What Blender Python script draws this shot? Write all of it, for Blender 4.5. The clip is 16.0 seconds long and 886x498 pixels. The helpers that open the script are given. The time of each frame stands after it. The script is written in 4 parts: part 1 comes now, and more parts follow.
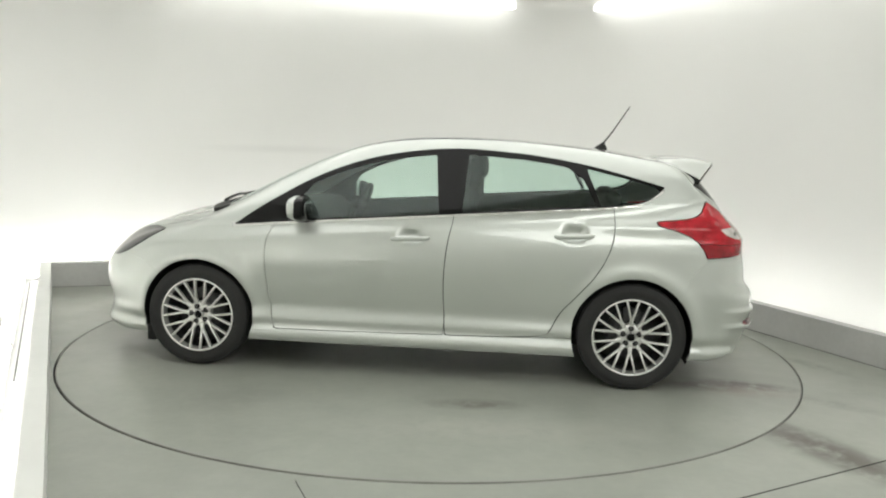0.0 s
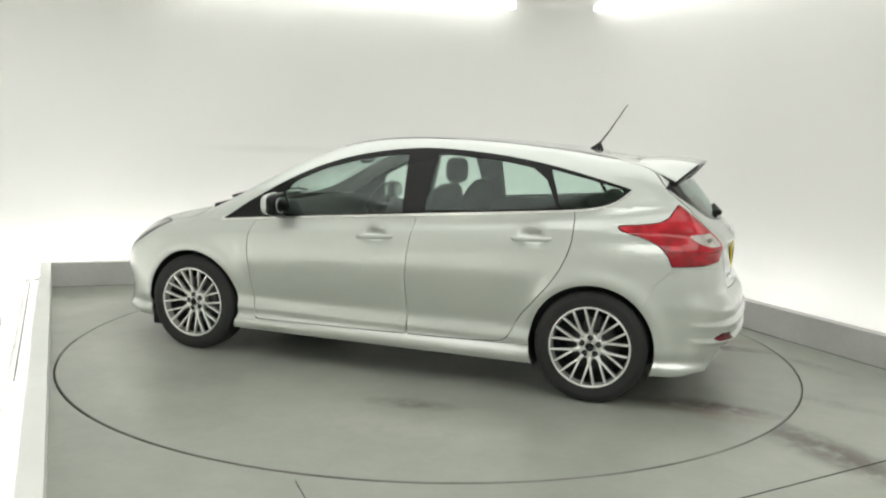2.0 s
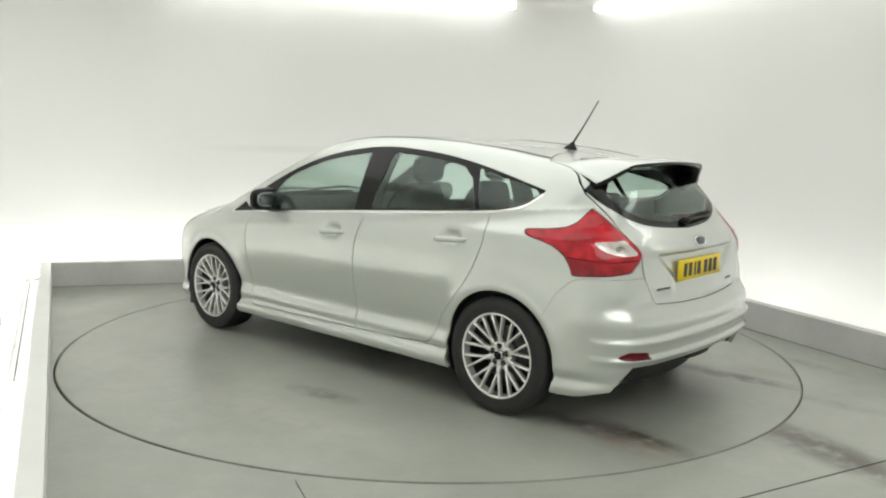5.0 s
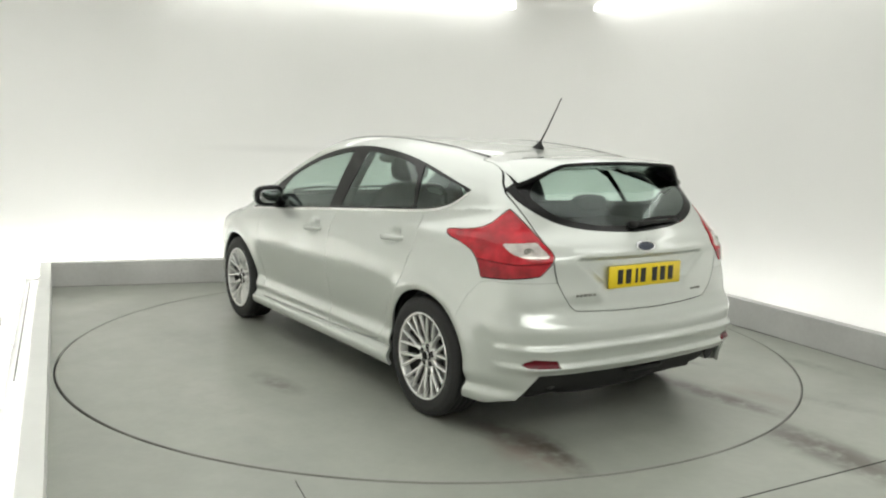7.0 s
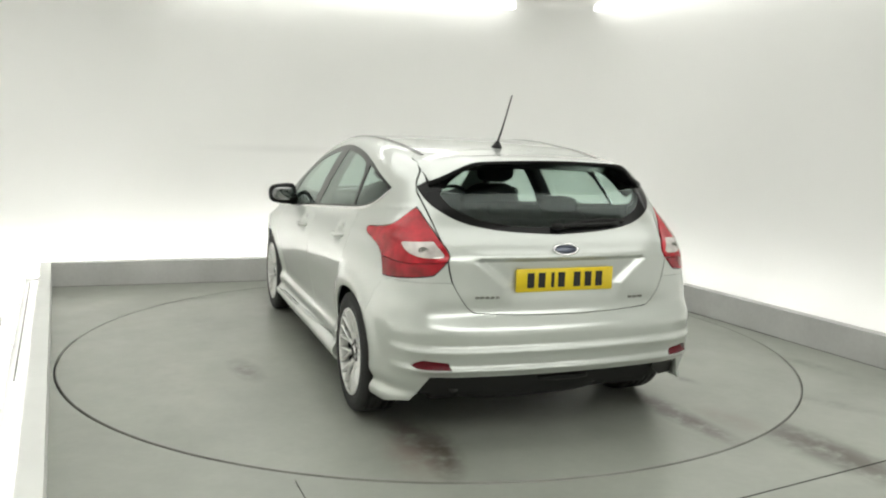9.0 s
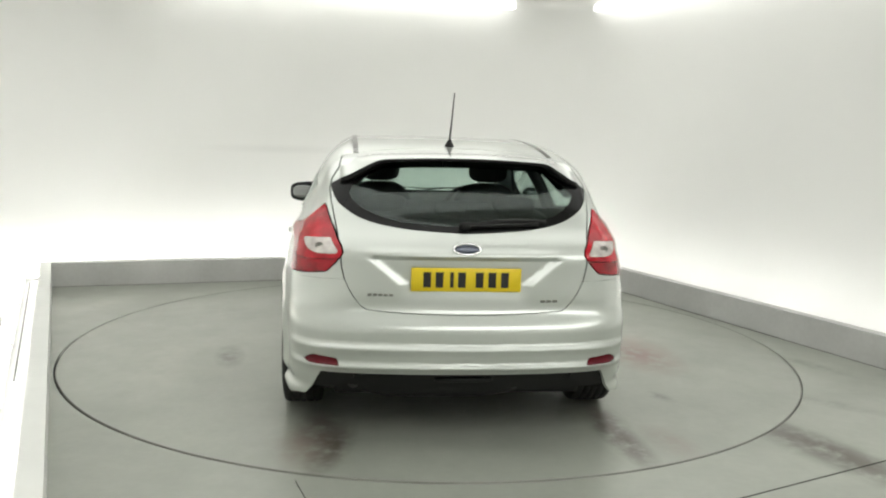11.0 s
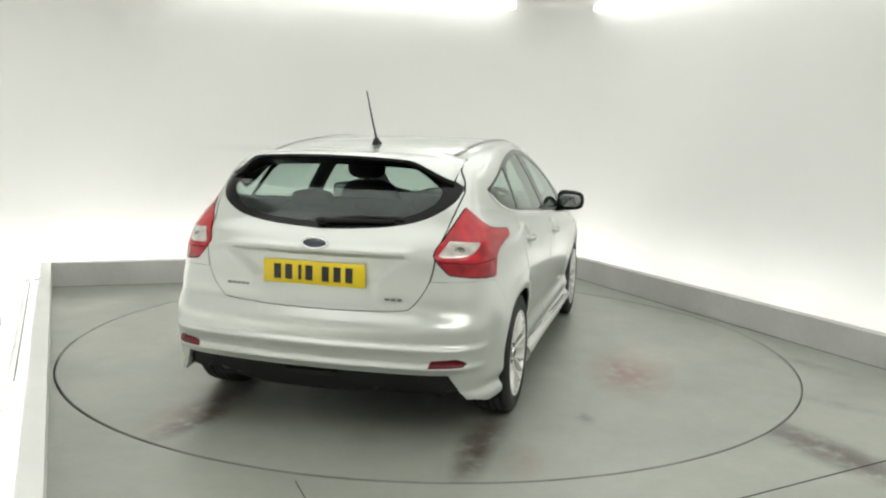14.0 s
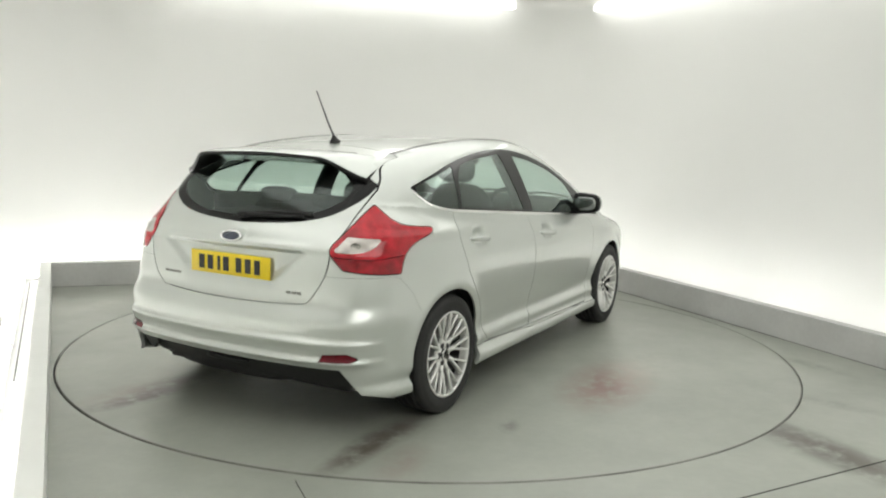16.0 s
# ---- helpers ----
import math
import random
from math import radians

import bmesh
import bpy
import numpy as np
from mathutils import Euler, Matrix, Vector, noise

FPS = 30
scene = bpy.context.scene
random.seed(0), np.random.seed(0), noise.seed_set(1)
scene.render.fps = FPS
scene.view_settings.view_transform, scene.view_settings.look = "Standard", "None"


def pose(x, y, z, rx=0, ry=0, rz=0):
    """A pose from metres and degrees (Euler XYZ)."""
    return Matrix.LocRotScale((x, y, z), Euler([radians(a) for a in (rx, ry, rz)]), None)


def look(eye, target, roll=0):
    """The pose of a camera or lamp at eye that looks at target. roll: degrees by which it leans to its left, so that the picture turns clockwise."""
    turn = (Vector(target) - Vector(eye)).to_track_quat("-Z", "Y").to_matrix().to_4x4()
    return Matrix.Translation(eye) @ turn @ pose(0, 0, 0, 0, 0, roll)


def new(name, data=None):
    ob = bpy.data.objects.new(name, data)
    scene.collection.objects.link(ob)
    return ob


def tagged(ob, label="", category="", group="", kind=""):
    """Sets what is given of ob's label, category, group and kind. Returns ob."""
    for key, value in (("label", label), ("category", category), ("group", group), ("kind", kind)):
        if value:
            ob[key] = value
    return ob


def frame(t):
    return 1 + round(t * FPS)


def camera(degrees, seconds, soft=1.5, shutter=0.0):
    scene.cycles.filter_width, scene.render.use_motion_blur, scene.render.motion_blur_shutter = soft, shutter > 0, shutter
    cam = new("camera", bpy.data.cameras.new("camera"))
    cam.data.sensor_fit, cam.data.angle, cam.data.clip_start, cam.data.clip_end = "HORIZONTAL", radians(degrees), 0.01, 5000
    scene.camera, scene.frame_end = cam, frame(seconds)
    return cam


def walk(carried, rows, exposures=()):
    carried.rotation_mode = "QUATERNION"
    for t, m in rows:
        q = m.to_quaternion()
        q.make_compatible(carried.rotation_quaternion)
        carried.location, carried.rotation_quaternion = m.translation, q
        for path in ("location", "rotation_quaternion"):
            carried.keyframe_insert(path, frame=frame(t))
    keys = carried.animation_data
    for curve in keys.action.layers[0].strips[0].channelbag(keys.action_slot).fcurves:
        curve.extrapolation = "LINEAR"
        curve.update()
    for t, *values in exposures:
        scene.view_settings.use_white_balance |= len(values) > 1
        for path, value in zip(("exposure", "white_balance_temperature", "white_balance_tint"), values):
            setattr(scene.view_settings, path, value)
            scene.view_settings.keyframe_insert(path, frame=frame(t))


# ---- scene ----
cam = camera(56.25, 16.0, soft=2.1)
EYE = Vector((0.0, -5.807, 1.467))
AHEAD = Vector((math.sin(0.011) * math.cos(0.1368), math.cos(0.011) * math.cos(0.1368), -math.sin(0.1368)))
STAND = look(EYE, EYE + AHEAD, math.degrees(0.0291))
walk(cam, [(0.0, STAND), (16.0, STAND)], exposures=((0.0, 0.52), (16.0, 0.52)))

# ---- light of the closed studio ----
world = bpy.data.worlds.new("world")
scene.world = world
world.use_nodes = True
world.node_tree.nodes["Background"].inputs[0].default_value = (0.8, 0.82, 0.8, 1)
world.node_tree.nodes["Background"].inputs[1].default_value = 0.02
TROUGH_GLOW = 10.5
PANEL_GLOW = 0.74
WASH_GLOW = 1.85
COVE_DROP = 0.13


# ---- materials ----
def mat(name, color, rough=0.5, metal=0.0, vary=0.0, scale=5.0, fine=0.0, bump=0.0, bump_scale=60.0, coat=0.0, spec=0.5):
    m = bpy.data.materials.new(name)
    m.use_nodes = True
    nt = m.node_tree
    b = nt.nodes["Principled BSDF"]
    b.inputs["Base Color"].default_value = (*color, 1)
    b.inputs["Roughness"].default_value = rough
    b.inputs["Metallic"].default_value = metal
    b.inputs["Coat Weight"].default_value = coat
    b.inputs["Coat Roughness"].default_value = 0.04
    b.inputs["Specular IOR Level"].default_value = spec
    if vary or bump or fine:
        tc = nt.nodes.new("ShaderNodeTexCoord")
    if vary or fine:
        n1 = nt.nodes.new("ShaderNodeTexNoise")
        n1.inputs["Scale"].default_value = scale
        n1.inputs["Detail"].default_value = 6
        nt.links.new(tc.outputs["Object"], n1.inputs["Vector"])
        n2 = nt.nodes.new("ShaderNodeTexNoise")
        n2.inputs["Scale"].default_value = scale * 14
        n2.inputs["Detail"].default_value = 3
        nt.links.new(tc.outputs["Object"], n2.inputs["Vector"])
        r1 = nt.nodes.new("ShaderNodeMapRange")
        r1.inputs["From Min"].default_value, r1.inputs["From Max"].default_value = 0.3, 0.7
        r1.inputs["To Min"].default_value, r1.inputs["To Max"].default_value = 1 - vary, 1 + vary
        nt.links.new(n1.outputs["Fac"], r1.inputs["Value"])
        r2 = nt.nodes.new("ShaderNodeMapRange")
        r2.inputs["From Min"].default_value, r2.inputs["From Max"].default_value = 0.3, 0.7
        r2.inputs["To Min"].default_value, r2.inputs["To Max"].default_value = 1 - fine, 1 + fine
        nt.links.new(n2.outputs["Fac"], r2.inputs["Value"])
        mm = nt.nodes.new("ShaderNodeMath")
        mm.operation = "MULTIPLY"
        nt.links.new(r1.outputs[0], mm.inputs[0])
        nt.links.new(r2.outputs[0], mm.inputs[1])
        sc = nt.nodes.new("ShaderNodeVectorMath")
        sc.operation = "SCALE"
        sc.inputs[0].default_value = color
        nt.links.new(mm.outputs[0], sc.inputs["Scale"])
        nt.links.new(sc.outputs[0], b.inputs["Base Color"])
        rr = nt.nodes.new("ShaderNodeMapRange")
        rr.inputs["To Min"].default_value, rr.inputs["To Max"].default_value = max(0, rough * 0.8), min(1, rough * 1.2)
        nt.links.new(n1.outputs["Fac"], rr.inputs["Value"])
        nt.links.new(rr.outputs[0], b.inputs["Roughness"])
    if bump:
        nb = nt.nodes.new("ShaderNodeTexNoise")
        nb.inputs["Scale"].default_value = bump_scale
        nb.inputs["Detail"].default_value = 4
        nt.links.new(tc.outputs["Object"], nb.inputs["Vector"])
        bn = nt.nodes.new("ShaderNodeBump")
        bn.inputs["Strength"].default_value = bump
        bn.inputs["Distance"].default_value = 0.01
        nt.links.new(nb.outputs["Fac"], bn.inputs["Height"])
        nt.links.new(bn.outputs[0], b.inputs["Normal"])
    return m


def glow(name, color, strength):
    m = bpy.data.materials.new(name)
    m.use_nodes = True
    b = m.node_tree.nodes["Principled BSDF"]
    b.inputs["Base Color"].default_value = (0.8, 0.8, 0.8, 1)
    b.inputs["Emission Color"].default_value = (*color, 1)
    b.inputs["Emission Strength"].default_value = strength
    return m


def clear(name, color, ior=1.45):
    """Solid tinted glass for panes with two faces."""
    m = bpy.data.materials.new(name)
    m.use_nodes = True
    nt = m.node_tree
    nt.nodes.remove(nt.nodes["Principled BSDF"])
    g = nt.nodes.new("ShaderNodeBsdfGlass")
    g.inputs["Color"].default_value = (*color, 1)
    g.inputs["Roughness"].default_value = 0.0
    g.inputs["IOR"].default_value = ior
    nt.links.new(g.outputs[0], nt.nodes["Material Output"].inputs[0])
    return m


def stained(name, color, rough, blobs, scale=1.2):
    """Painted concrete with broad mottling, scuffs, fine speckle and given stains: (x, y, half length, half width, degrees, tone, strength)."""
    m = bpy.data.materials.new(name)
    m.use_nodes = True
    nt = m.node_tree
    L, N = nt.links.new, nt.nodes.new
    b = nt.nodes["Principled BSDF"]
    tc = N("ShaderNodeTexCoord")

    def noisy(sc, detail, lo, hi, to0, to1, rough_n=0.55):
        n = N("ShaderNodeTexNoise")
        n.inputs["Scale"].default_value, n.inputs["Detail"].default_value, n.inputs["Roughness"].default_value = sc, detail, rough_n
        L(tc.outputs["Object"], n.inputs["Vector"])
        r = N("ShaderNodeMapRange")
        r.inputs["From Min"].default_value, r.inputs["From Max"].default_value = lo, hi
        r.inputs["To Min"].default_value, r.inputs["To Max"].default_value = to0, to1
        L(n.outputs["Fac"], r.inputs["Value"])
        return r.outputs[0]

    def times(a, c):
        k = N("ShaderNodeMath")
        k.operation = "MULTIPLY"
        L(a, k.inputs[0])
        L(c, k.inputs[1]) if not isinstance(c, float) else setattr(k.inputs[1], "default_value", c)
        return k.outputs[0]

    tone = times(times(noisy(scale, 5, 0.3, 0.7, 0.90, 1.08), noisy(scale * 5, 6, 0.3, 0.7, 0.95, 1.04)), noisy(22, 4, 0.3, 0.7, 0.97, 1.03))
    v = N("ShaderNodeVectorMath")
    v.operation = "SCALE"
    v.inputs[0].default_value = color
    L(tone, v.inputs["Scale"])
    colour = v.outputs[0]
    ragged = noisy(9, 6, 0.32, 0.54, 0.1, 1.0, 0.6)
    for x, y, hl, hw, deg, stain, strength in blobs:
        mp = N("ShaderNodeMapping")
        mp.vector_type = "TEXTURE"
        mp.inputs["Location"].default_value = (x, y, 0)
        mp.inputs["Rotation"].default_value = (0, 0, radians(deg))
        mp.inputs["Scale"].default_value = (hl, hw, 1)
        L(tc.outputs["Object"], mp.inputs["Vector"])
        ln = N("ShaderNodeVectorMath")
        ln.operation = "LENGTH"
        L(mp.outputs[0], ln.inputs[0])
        r = N("ShaderNodeMapRange")
        r.inputs["From Min"].default_value, r.inputs["From Max"].default_value = 0.25, 1.1
        r.inputs["To Min"].default_value, r.inputs["To Max"].default_value = strength, 0.0
        L(ln.outputs["Value"], r.inputs["Value"])
        mx = N("ShaderNodeMix")
        mx.data_type = "RGBA"
        L(times(r.outputs[0], ragged), mx.inputs["Factor"])
        L(colour, mx.inputs["A"])
        mx.inputs["B"].default_value = (*stain, 1)
        colour = mx.outputs["Result"]
    b.inputs["Specular IOR Level"].default_value = 0.8
    L(colour, b.inputs["Base Color"])
    L(noisy(scale * 3, 5, 0.3, 0.7, rough * 0.86, rough * 1.12), b.inputs["Roughness"])
    n = N("ShaderNodeTexNoise")
    n.inputs["Scale"].default_value, n.inputs["Detail"].default_value = 7, 3
    L(tc.outputs["Object"], n.inputs["Vector"])
    bp = N("ShaderNodeBump")
    bp.inputs["Strength"].default_value, bp.inputs["Distance"].default_value = 0.012, 0.02
    L(n.outputs["Fac"], bp.inputs["Height"])
    L(bp.outputs[0], b.inputs["Normal"])
    return m


BROWN, GREY, RUST, PALE = (0.085, 0.07, 0.055), (0.11, 0.105, 0.09), (0.22, 0.115, 0.095), (0.46, 0.46, 0.41)
FLOOR_TONE = (0.305, 0.322, 0.280)
M_FLOOR = stained("painted_concrete", FLOOR_TONE, 0.335, [
    (1.93, -1.95, 0.62, 0.19, -66, GREY, 1.0), (1.97, -1.98, 0.52, 0.14, -66, BROWN, 0.7), (1.8, -1.62, 0.2, 0.12, -66, GREY, 0.6), (2.3, -1.2, 0.35, 0.1, -40, GREY, 0.4), (2.05, -0.95, 0.2, 0.12, -40, PALE, 0.5),
    (-2.15, -2.05, 0.25, 0.12, 20, GREY, 0.45), (0.45, -2.75, 0.16, 0.06, 0, BROWN, 0.7), (2.55, -0.35, 0.4, 0.08, -60, GREY, 0.5),
    (-2.75, 0.9, 0.5, 0.15, 70, PALE, 0.5)])
M_DISC = stained("turntable_paint", FLOOR_TONE, 0.335, [
    (-2.02, 0.66, 0.36, 0.10, -12, BROWN, 1.0), (-1.75, 0.72, 0.40, 0.13, 0, BROWN, 0.8), (-1.98, -0.77, 0.40, 0.10, 3, BROWN, 1.0), (-1.68, -0.76, 0.40, 0.12, 0, BROWN, 0.8),
    (-0.40, 1.36, 0.30, 0.10, 8, BROWN, 0.7), (-0.28, -1.40, 0.60, 0.28, 4, RUST, 0.85), (-1.30, -1.21, 0.12, 0.06, 20, GREY, 0.7), (-2.0, 0.80, 0.30, 0.14, 0, RUST, 0.35),
    (0.2, -1.5, 0.6, 0.25, 4, PALE, 0.4), (-0.5, 1.75, 0.9, 0.2, 6, PALE, 0.3), (0.9, 1.5, 0.4, 0.2, 30, GREY, 0.2), (-2.0, -1.0, 0.25, 0.12, 10, RUST, 0.3)])
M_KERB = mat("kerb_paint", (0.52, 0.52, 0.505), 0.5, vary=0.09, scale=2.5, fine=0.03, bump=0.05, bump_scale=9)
# the left kerb gets a lighter base colour than the back and right ones
M_KERB_PALE = mat("pale_kerb_tone", (0.74, 0.75, 0.72), 0.5, vary=0.05, scale=2.5, bump=0.05, bump_scale=9)
M_WALL = mat("white_wall_paint", (0.80, 0.80, 0.775), 0.75, vary=0.012, scale=0.8)


def darkened_band(m, x, y, z, half, deg, strength):
    """Darkens one long faint horizontal band in the colour of a painted wall."""
    nt = m.node_tree
    b = nt.nodes["Principled BSDF"]
    was = b.inputs["Base Color"].links[0].from_socket
    tc, mp = nt.nodes.new("ShaderNodeTexCoord"), nt.nodes.new("ShaderNodeMapping")
    mp.vector_type = "TEXTURE"
    mp.inputs["Location"].default_value = (x, y, z)
    mp.inputs["Rotation"].default_value = (0, 0, radians(deg))
    mp.inputs["Scale"].default_value = half
    nt.links.new(tc.outputs["Object"], mp.inputs["Vector"])
    ln, r, sc = nt.nodes.new("ShaderNodeVectorMath"), nt.nodes.new("ShaderNodeMapRange"), nt.nodes.new("ShaderNodeVectorMath")
    ln.operation, sc.operation = "LENGTH", "SCALE"
    nt.links.new(mp.outputs[0], ln.inputs[0])
    r.inputs["From Min"].default_value, r.inputs["From Max"].default_value = 0.2, 1.0
    r.inputs["To Min"].default_value, r.inputs["To Max"].default_value = 1.0 - strength, 1.0
    nt.links.new(ln.outputs["Value"], r.inputs["Value"])
    nt.links.new(was, sc.inputs[0])
    nt.links.new(r.outputs[0], sc.inputs["Scale"])
    nt.links.new(sc.outputs[0], b.inputs["Base Color"])


darkened_band(M_WALL, -1.61, 2.90, 1.272, (0.95, 0.3, 0.055), 19.0, 0.07)
M_CEIL = mat("white_ceiling_paint", (0.80, 0.80, 0.78), 0.8, vary=0.015, scale=0.8)
M_TROUGH = mat("white_trough", (0.8, 0.8, 0.79), 0.6, vary=0.02, scale=3)
M_JOINT = mat("dirty_joint", (0.13, 0.13, 0.12), 0.8, vary=0.4, scale=3)
M_DARKGAP = mat("pit_shadow_concrete", (0.05, 0.05, 0.045), 0.9, vary=0.2, scale=8)
M_PAINT = mat("silver_paint", (0.555, 0.585, 0.55), 0.34, metal=0.55, coat=1.0)
M_PAINT.node_tree.nodes["Principled BSDF"].inputs["Coat Roughness"].default_value = 0.02
M_PAINT.node_tree.nodes["Principled BSDF"].inputs["Coat IOR"].default_value = 1.7
M_BLACK = mat("black_gloss_trim", (0.007, 0.007, 0.007), 0.12, spec=0.22)
M_PLASTIC = mat("black_plastic", (0.013, 0.013, 0.0125), 0.5, vary=0.15, scale=12, bump=0.1, bump_scale=300, spec=0.25)
M_RUBBER = mat("tyre_rubber", (0.018, 0.018, 0.0175), 0.75, vary=0.2, scale=9, fine=0.1, bump=0.15, bump_scale=120)
M_ALLOY = mat("alloy", (0.78, 0.78, 0.76), 0.38, metal=0.7, vary=0.03, scale=14)
M_CHROME = mat("chrome", (0.8, 0.8, 0.8), 0.12, metal=1.0)
M_TRIM = mat("satin_trim", (0.78, 0.78, 0.76), 0.22, metal=0.9)
M_RING = mat("worn_steel", (0.22, 0.22, 0.20), 0.5, metal=0.4, vary=0.3, scale=3)
M_STEEL = mat("dark_steel", (0.10, 0.10, 0.10), 0.5, metal=0.8, vary=0.2, scale=12)
M_CABIN = mat("charcoal_cloth", (0.032, 0.034, 0.034), 0.9, vary=0.2, scale=20, spec=0.2)
M_SHELF = mat("black_carpet", (0.012, 0.012, 0.013), 0.95, vary=0.2, scale=20, spec=0.1)
M_GLASS = clear("tinted_glass", (0.89, 0.95, 0.925))
M_GLASS_DARK = clear("rear_tinted_glass", (0.865, 0.925, 0.90))
M_RED = mat("red_lens", (0.42, 0.012, 0.022), 0.2, vary=0.35, scale=16, fine=0.12, coat=0.4, spec=0.3)
M_RED_DEEP = mat("deep_red_lens", (0.30, 0.008, 0.016), 0.2, vary=0.45, scale=18, fine=0.12, coat=0.4, spec=0.3)
M_LENS = mat("clear_lens", (0.62, 0.57, 0.54), 0.18, metal=0.3, vary=0.25, scale=22, coat=0.4)
M_MIRROR = mat("mirror_glass", (0.30, 0.31, 0.31), 0.03, metal=1.0)
M_REFLECTOR = mat("dark_red_reflector", (0.11, 0.006, 0.012), 0.2, vary=0.15, scale=40, coat=0.1, spec=0.2)
M_YELLOW = mat("yellow_plate", (0.80, 0.60, 0.015), 0.35, vary=0.03, scale=20)
M_INK = mat("black_ink", (0.015, 0.015, 0.015), 0.5)
M_BADGE = mat("blue_grey_badge", (0.06, 0.07, 0.10), 0.25, metal=0.5, coat=0.6)
M_HEAD = mat("dark_headlamp", (0.05, 0.05, 0.05), 0.15, vary=0.3, scale=25, coat=1.0)
M_TUBE = glow("light_strip", (1.0, 1.0, 0.97), TROUGH_GLOW)
M_TUBE_WEAK = glow("dimmer_light_strip", (1.0, 1.0, 0.97), TROUGH_GLOW * 0.56)
M_WASH = glow("washer_light", (1.0, 1.0, 0.96), WASH_GLOW)
M_FRONT_FILL = glow("front_fill_panel", (1.0, 1.0, 0.96), PANEL_GLOW * 2.9)
M_PANEL = glow("light_panel", (1.0, 1.0, 0.96), PANEL_GLOW)


# ---- mesh helpers ----
def mesh_from(name, verts, faces, smooth=False, normals=None):
    me = bpy.data.meshes.new(name)
    me.from_pydata([tuple(map(float, v)) for v in verts], [], [tuple(int(i) for i in f) for f in faces])
    me.update()
    if smooth or normals is not None:
        me.polygons.foreach_set("use_smooth", [True] * len(me.polygons))
    if normals is not None:
        me.normals_split_custom_set_from_vertices([tuple(map(float, n)) for n in normals])
    return me


def part(name, data, material, parent=None, label=""):
    """Links a bmesh or a mesh as ONE object under a thing or a part."""
    if isinstance(data, bmesh.types.BMesh):
        me = bpy.data.meshes.new(name)
        data.to_mesh(me)
        data.free()
        data = me
    if not data.materials:
        data.materials.append(material)
    ob = new(name, data)
    ob.parent = parent
    if label:
        tagged(ob, label=label)
    return ob


def box_bm(x0, x1, y0, y1, z0, z1, bevel=0.0, segments=2):
    bm = bmesh.new()
    bmesh.ops.create_cube(bm, size=1, matrix=Matrix.Translation(((x0 + x1) / 2, (y0 + y1) / 2, (z0 + z1) / 2)) @ Matrix.Diagonal((x1 - x0, y1 - y0, z1 - z0, 1)))
    if bevel:
        bmesh.ops.bevel(bm, geom=bm.edges[:], offset=bevel, segments=segments, affect="EDGES", profile=0.6)
        for f in bm.faces:
            f.smooth = True
    return bm


def moved(bm, m):
    bmesh.ops.transform(bm, matrix=m, verts=bm.verts)
    return bm


def prism(poly, z0, z1):
    """A solid on a plan polygon (anticlockwise)."""
    n = len(poly)
    verts = [(x, y, z0) for x, y in poly] + [(x, y, z1) for x, y in poly]
    faces = [tuple(range(n - 1, -1, -1)), tuple(range(n, 2 * n))] + [(i, (i + 1) % n, n + (i + 1) % n, n + i) for i in range(n)]
    return mesh_from("prism", verts, faces)


def strip(a, b, w0, w1, z0, z1):
    """A straight bar from a to b in plan, from w0 to w1 metres to the left of that line."""
    a, b = Vector(a), Vector(b)
    d = (b - a).normalized()
    s = Vector((-d.y, d.x))
    return prism([tuple(a + s * w0), tuple(b + s * w0), tuple(b + s * w1), tuple(a + s * w1)] if w1 > w0 else [tuple(a + s * w1), tuple(b + s * w1), tuple(b + s * w0), tuple(a + s * w0)], z0, z1)


# ---- the studio: a bay with low kerbs, light troughs behind them and white walls ----
KERB_H = 0.22
BACK_LEFT, BACK_RIGHT = Vector((-3.45, 1.61)), Vector((1.339, 3.258))
WAY_LEFT, WAY_RIGHT = Vector((0.413, -0.911)), Vector((0.4164, -0.9092))
FRONT_LEFT, FRONT_RIGHT = BACK_LEFT + WAY_LEFT * 7.2, BACK_RIGHT + WAY_RIGHT * 9.6
FRONT_LEFT_FAR = BACK_LEFT + WAY_LEFT * 10.5
GAP = 0.62
CEILING = 2.98
DISC_R, HOLE_R = 2.449, 2.460


def crossing(p, d, q, e):
    t = ((q.x - p.x) * e.y - (q.y - p.y) * e.x) / (d.x * e.y - d.y * e.x)
    return p + d * t


def side_of(d):
    return Vector((-d.y, d.x))


WAY_BACK = (BACK_RIGHT - BACK_LEFT).normalized()
OUT_BACK, OUT_LEFT, OUT_RIGHT = side_of(WAY_BACK), -side_of(WAY_LEFT) * 1.0, side_of(WAY_RIGHT)
OUT_LEFT = -OUT_LEFT if OUT_LEFT.x > 0 else OUT_LEFT
OUT_RIGHT = -OUT_RIGHT if OUT_RIGHT.x < 0 else OUT_RIGHT


def corners(g):
    """The bay's outline, g metres outside the kerbs: back left, back right, front right, front left."""
    bl = crossing(BACK_LEFT + OUT_BACK * g, WAY_BACK, BACK_LEFT + OUT_LEFT * g, WAY_LEFT)
    br = crossing(BACK_LEFT + OUT_BACK * g, WAY_BACK, BACK_RIGHT + OUT_RIGHT * g, WAY_RIGHT)
    fd = (FRONT_RIGHT - FRONT_LEFT_FAR).normalized()
    fl = crossing(FRONT_LEFT_FAR, fd, BACK_LEFT + OUT_LEFT * g, WAY_LEFT)
    fr = crossing(FRONT_LEFT_FAR, fd, BACK_RIGHT + OUT_RIGHT * g, WAY_RIGHT)
    return bl, br, fr, fl


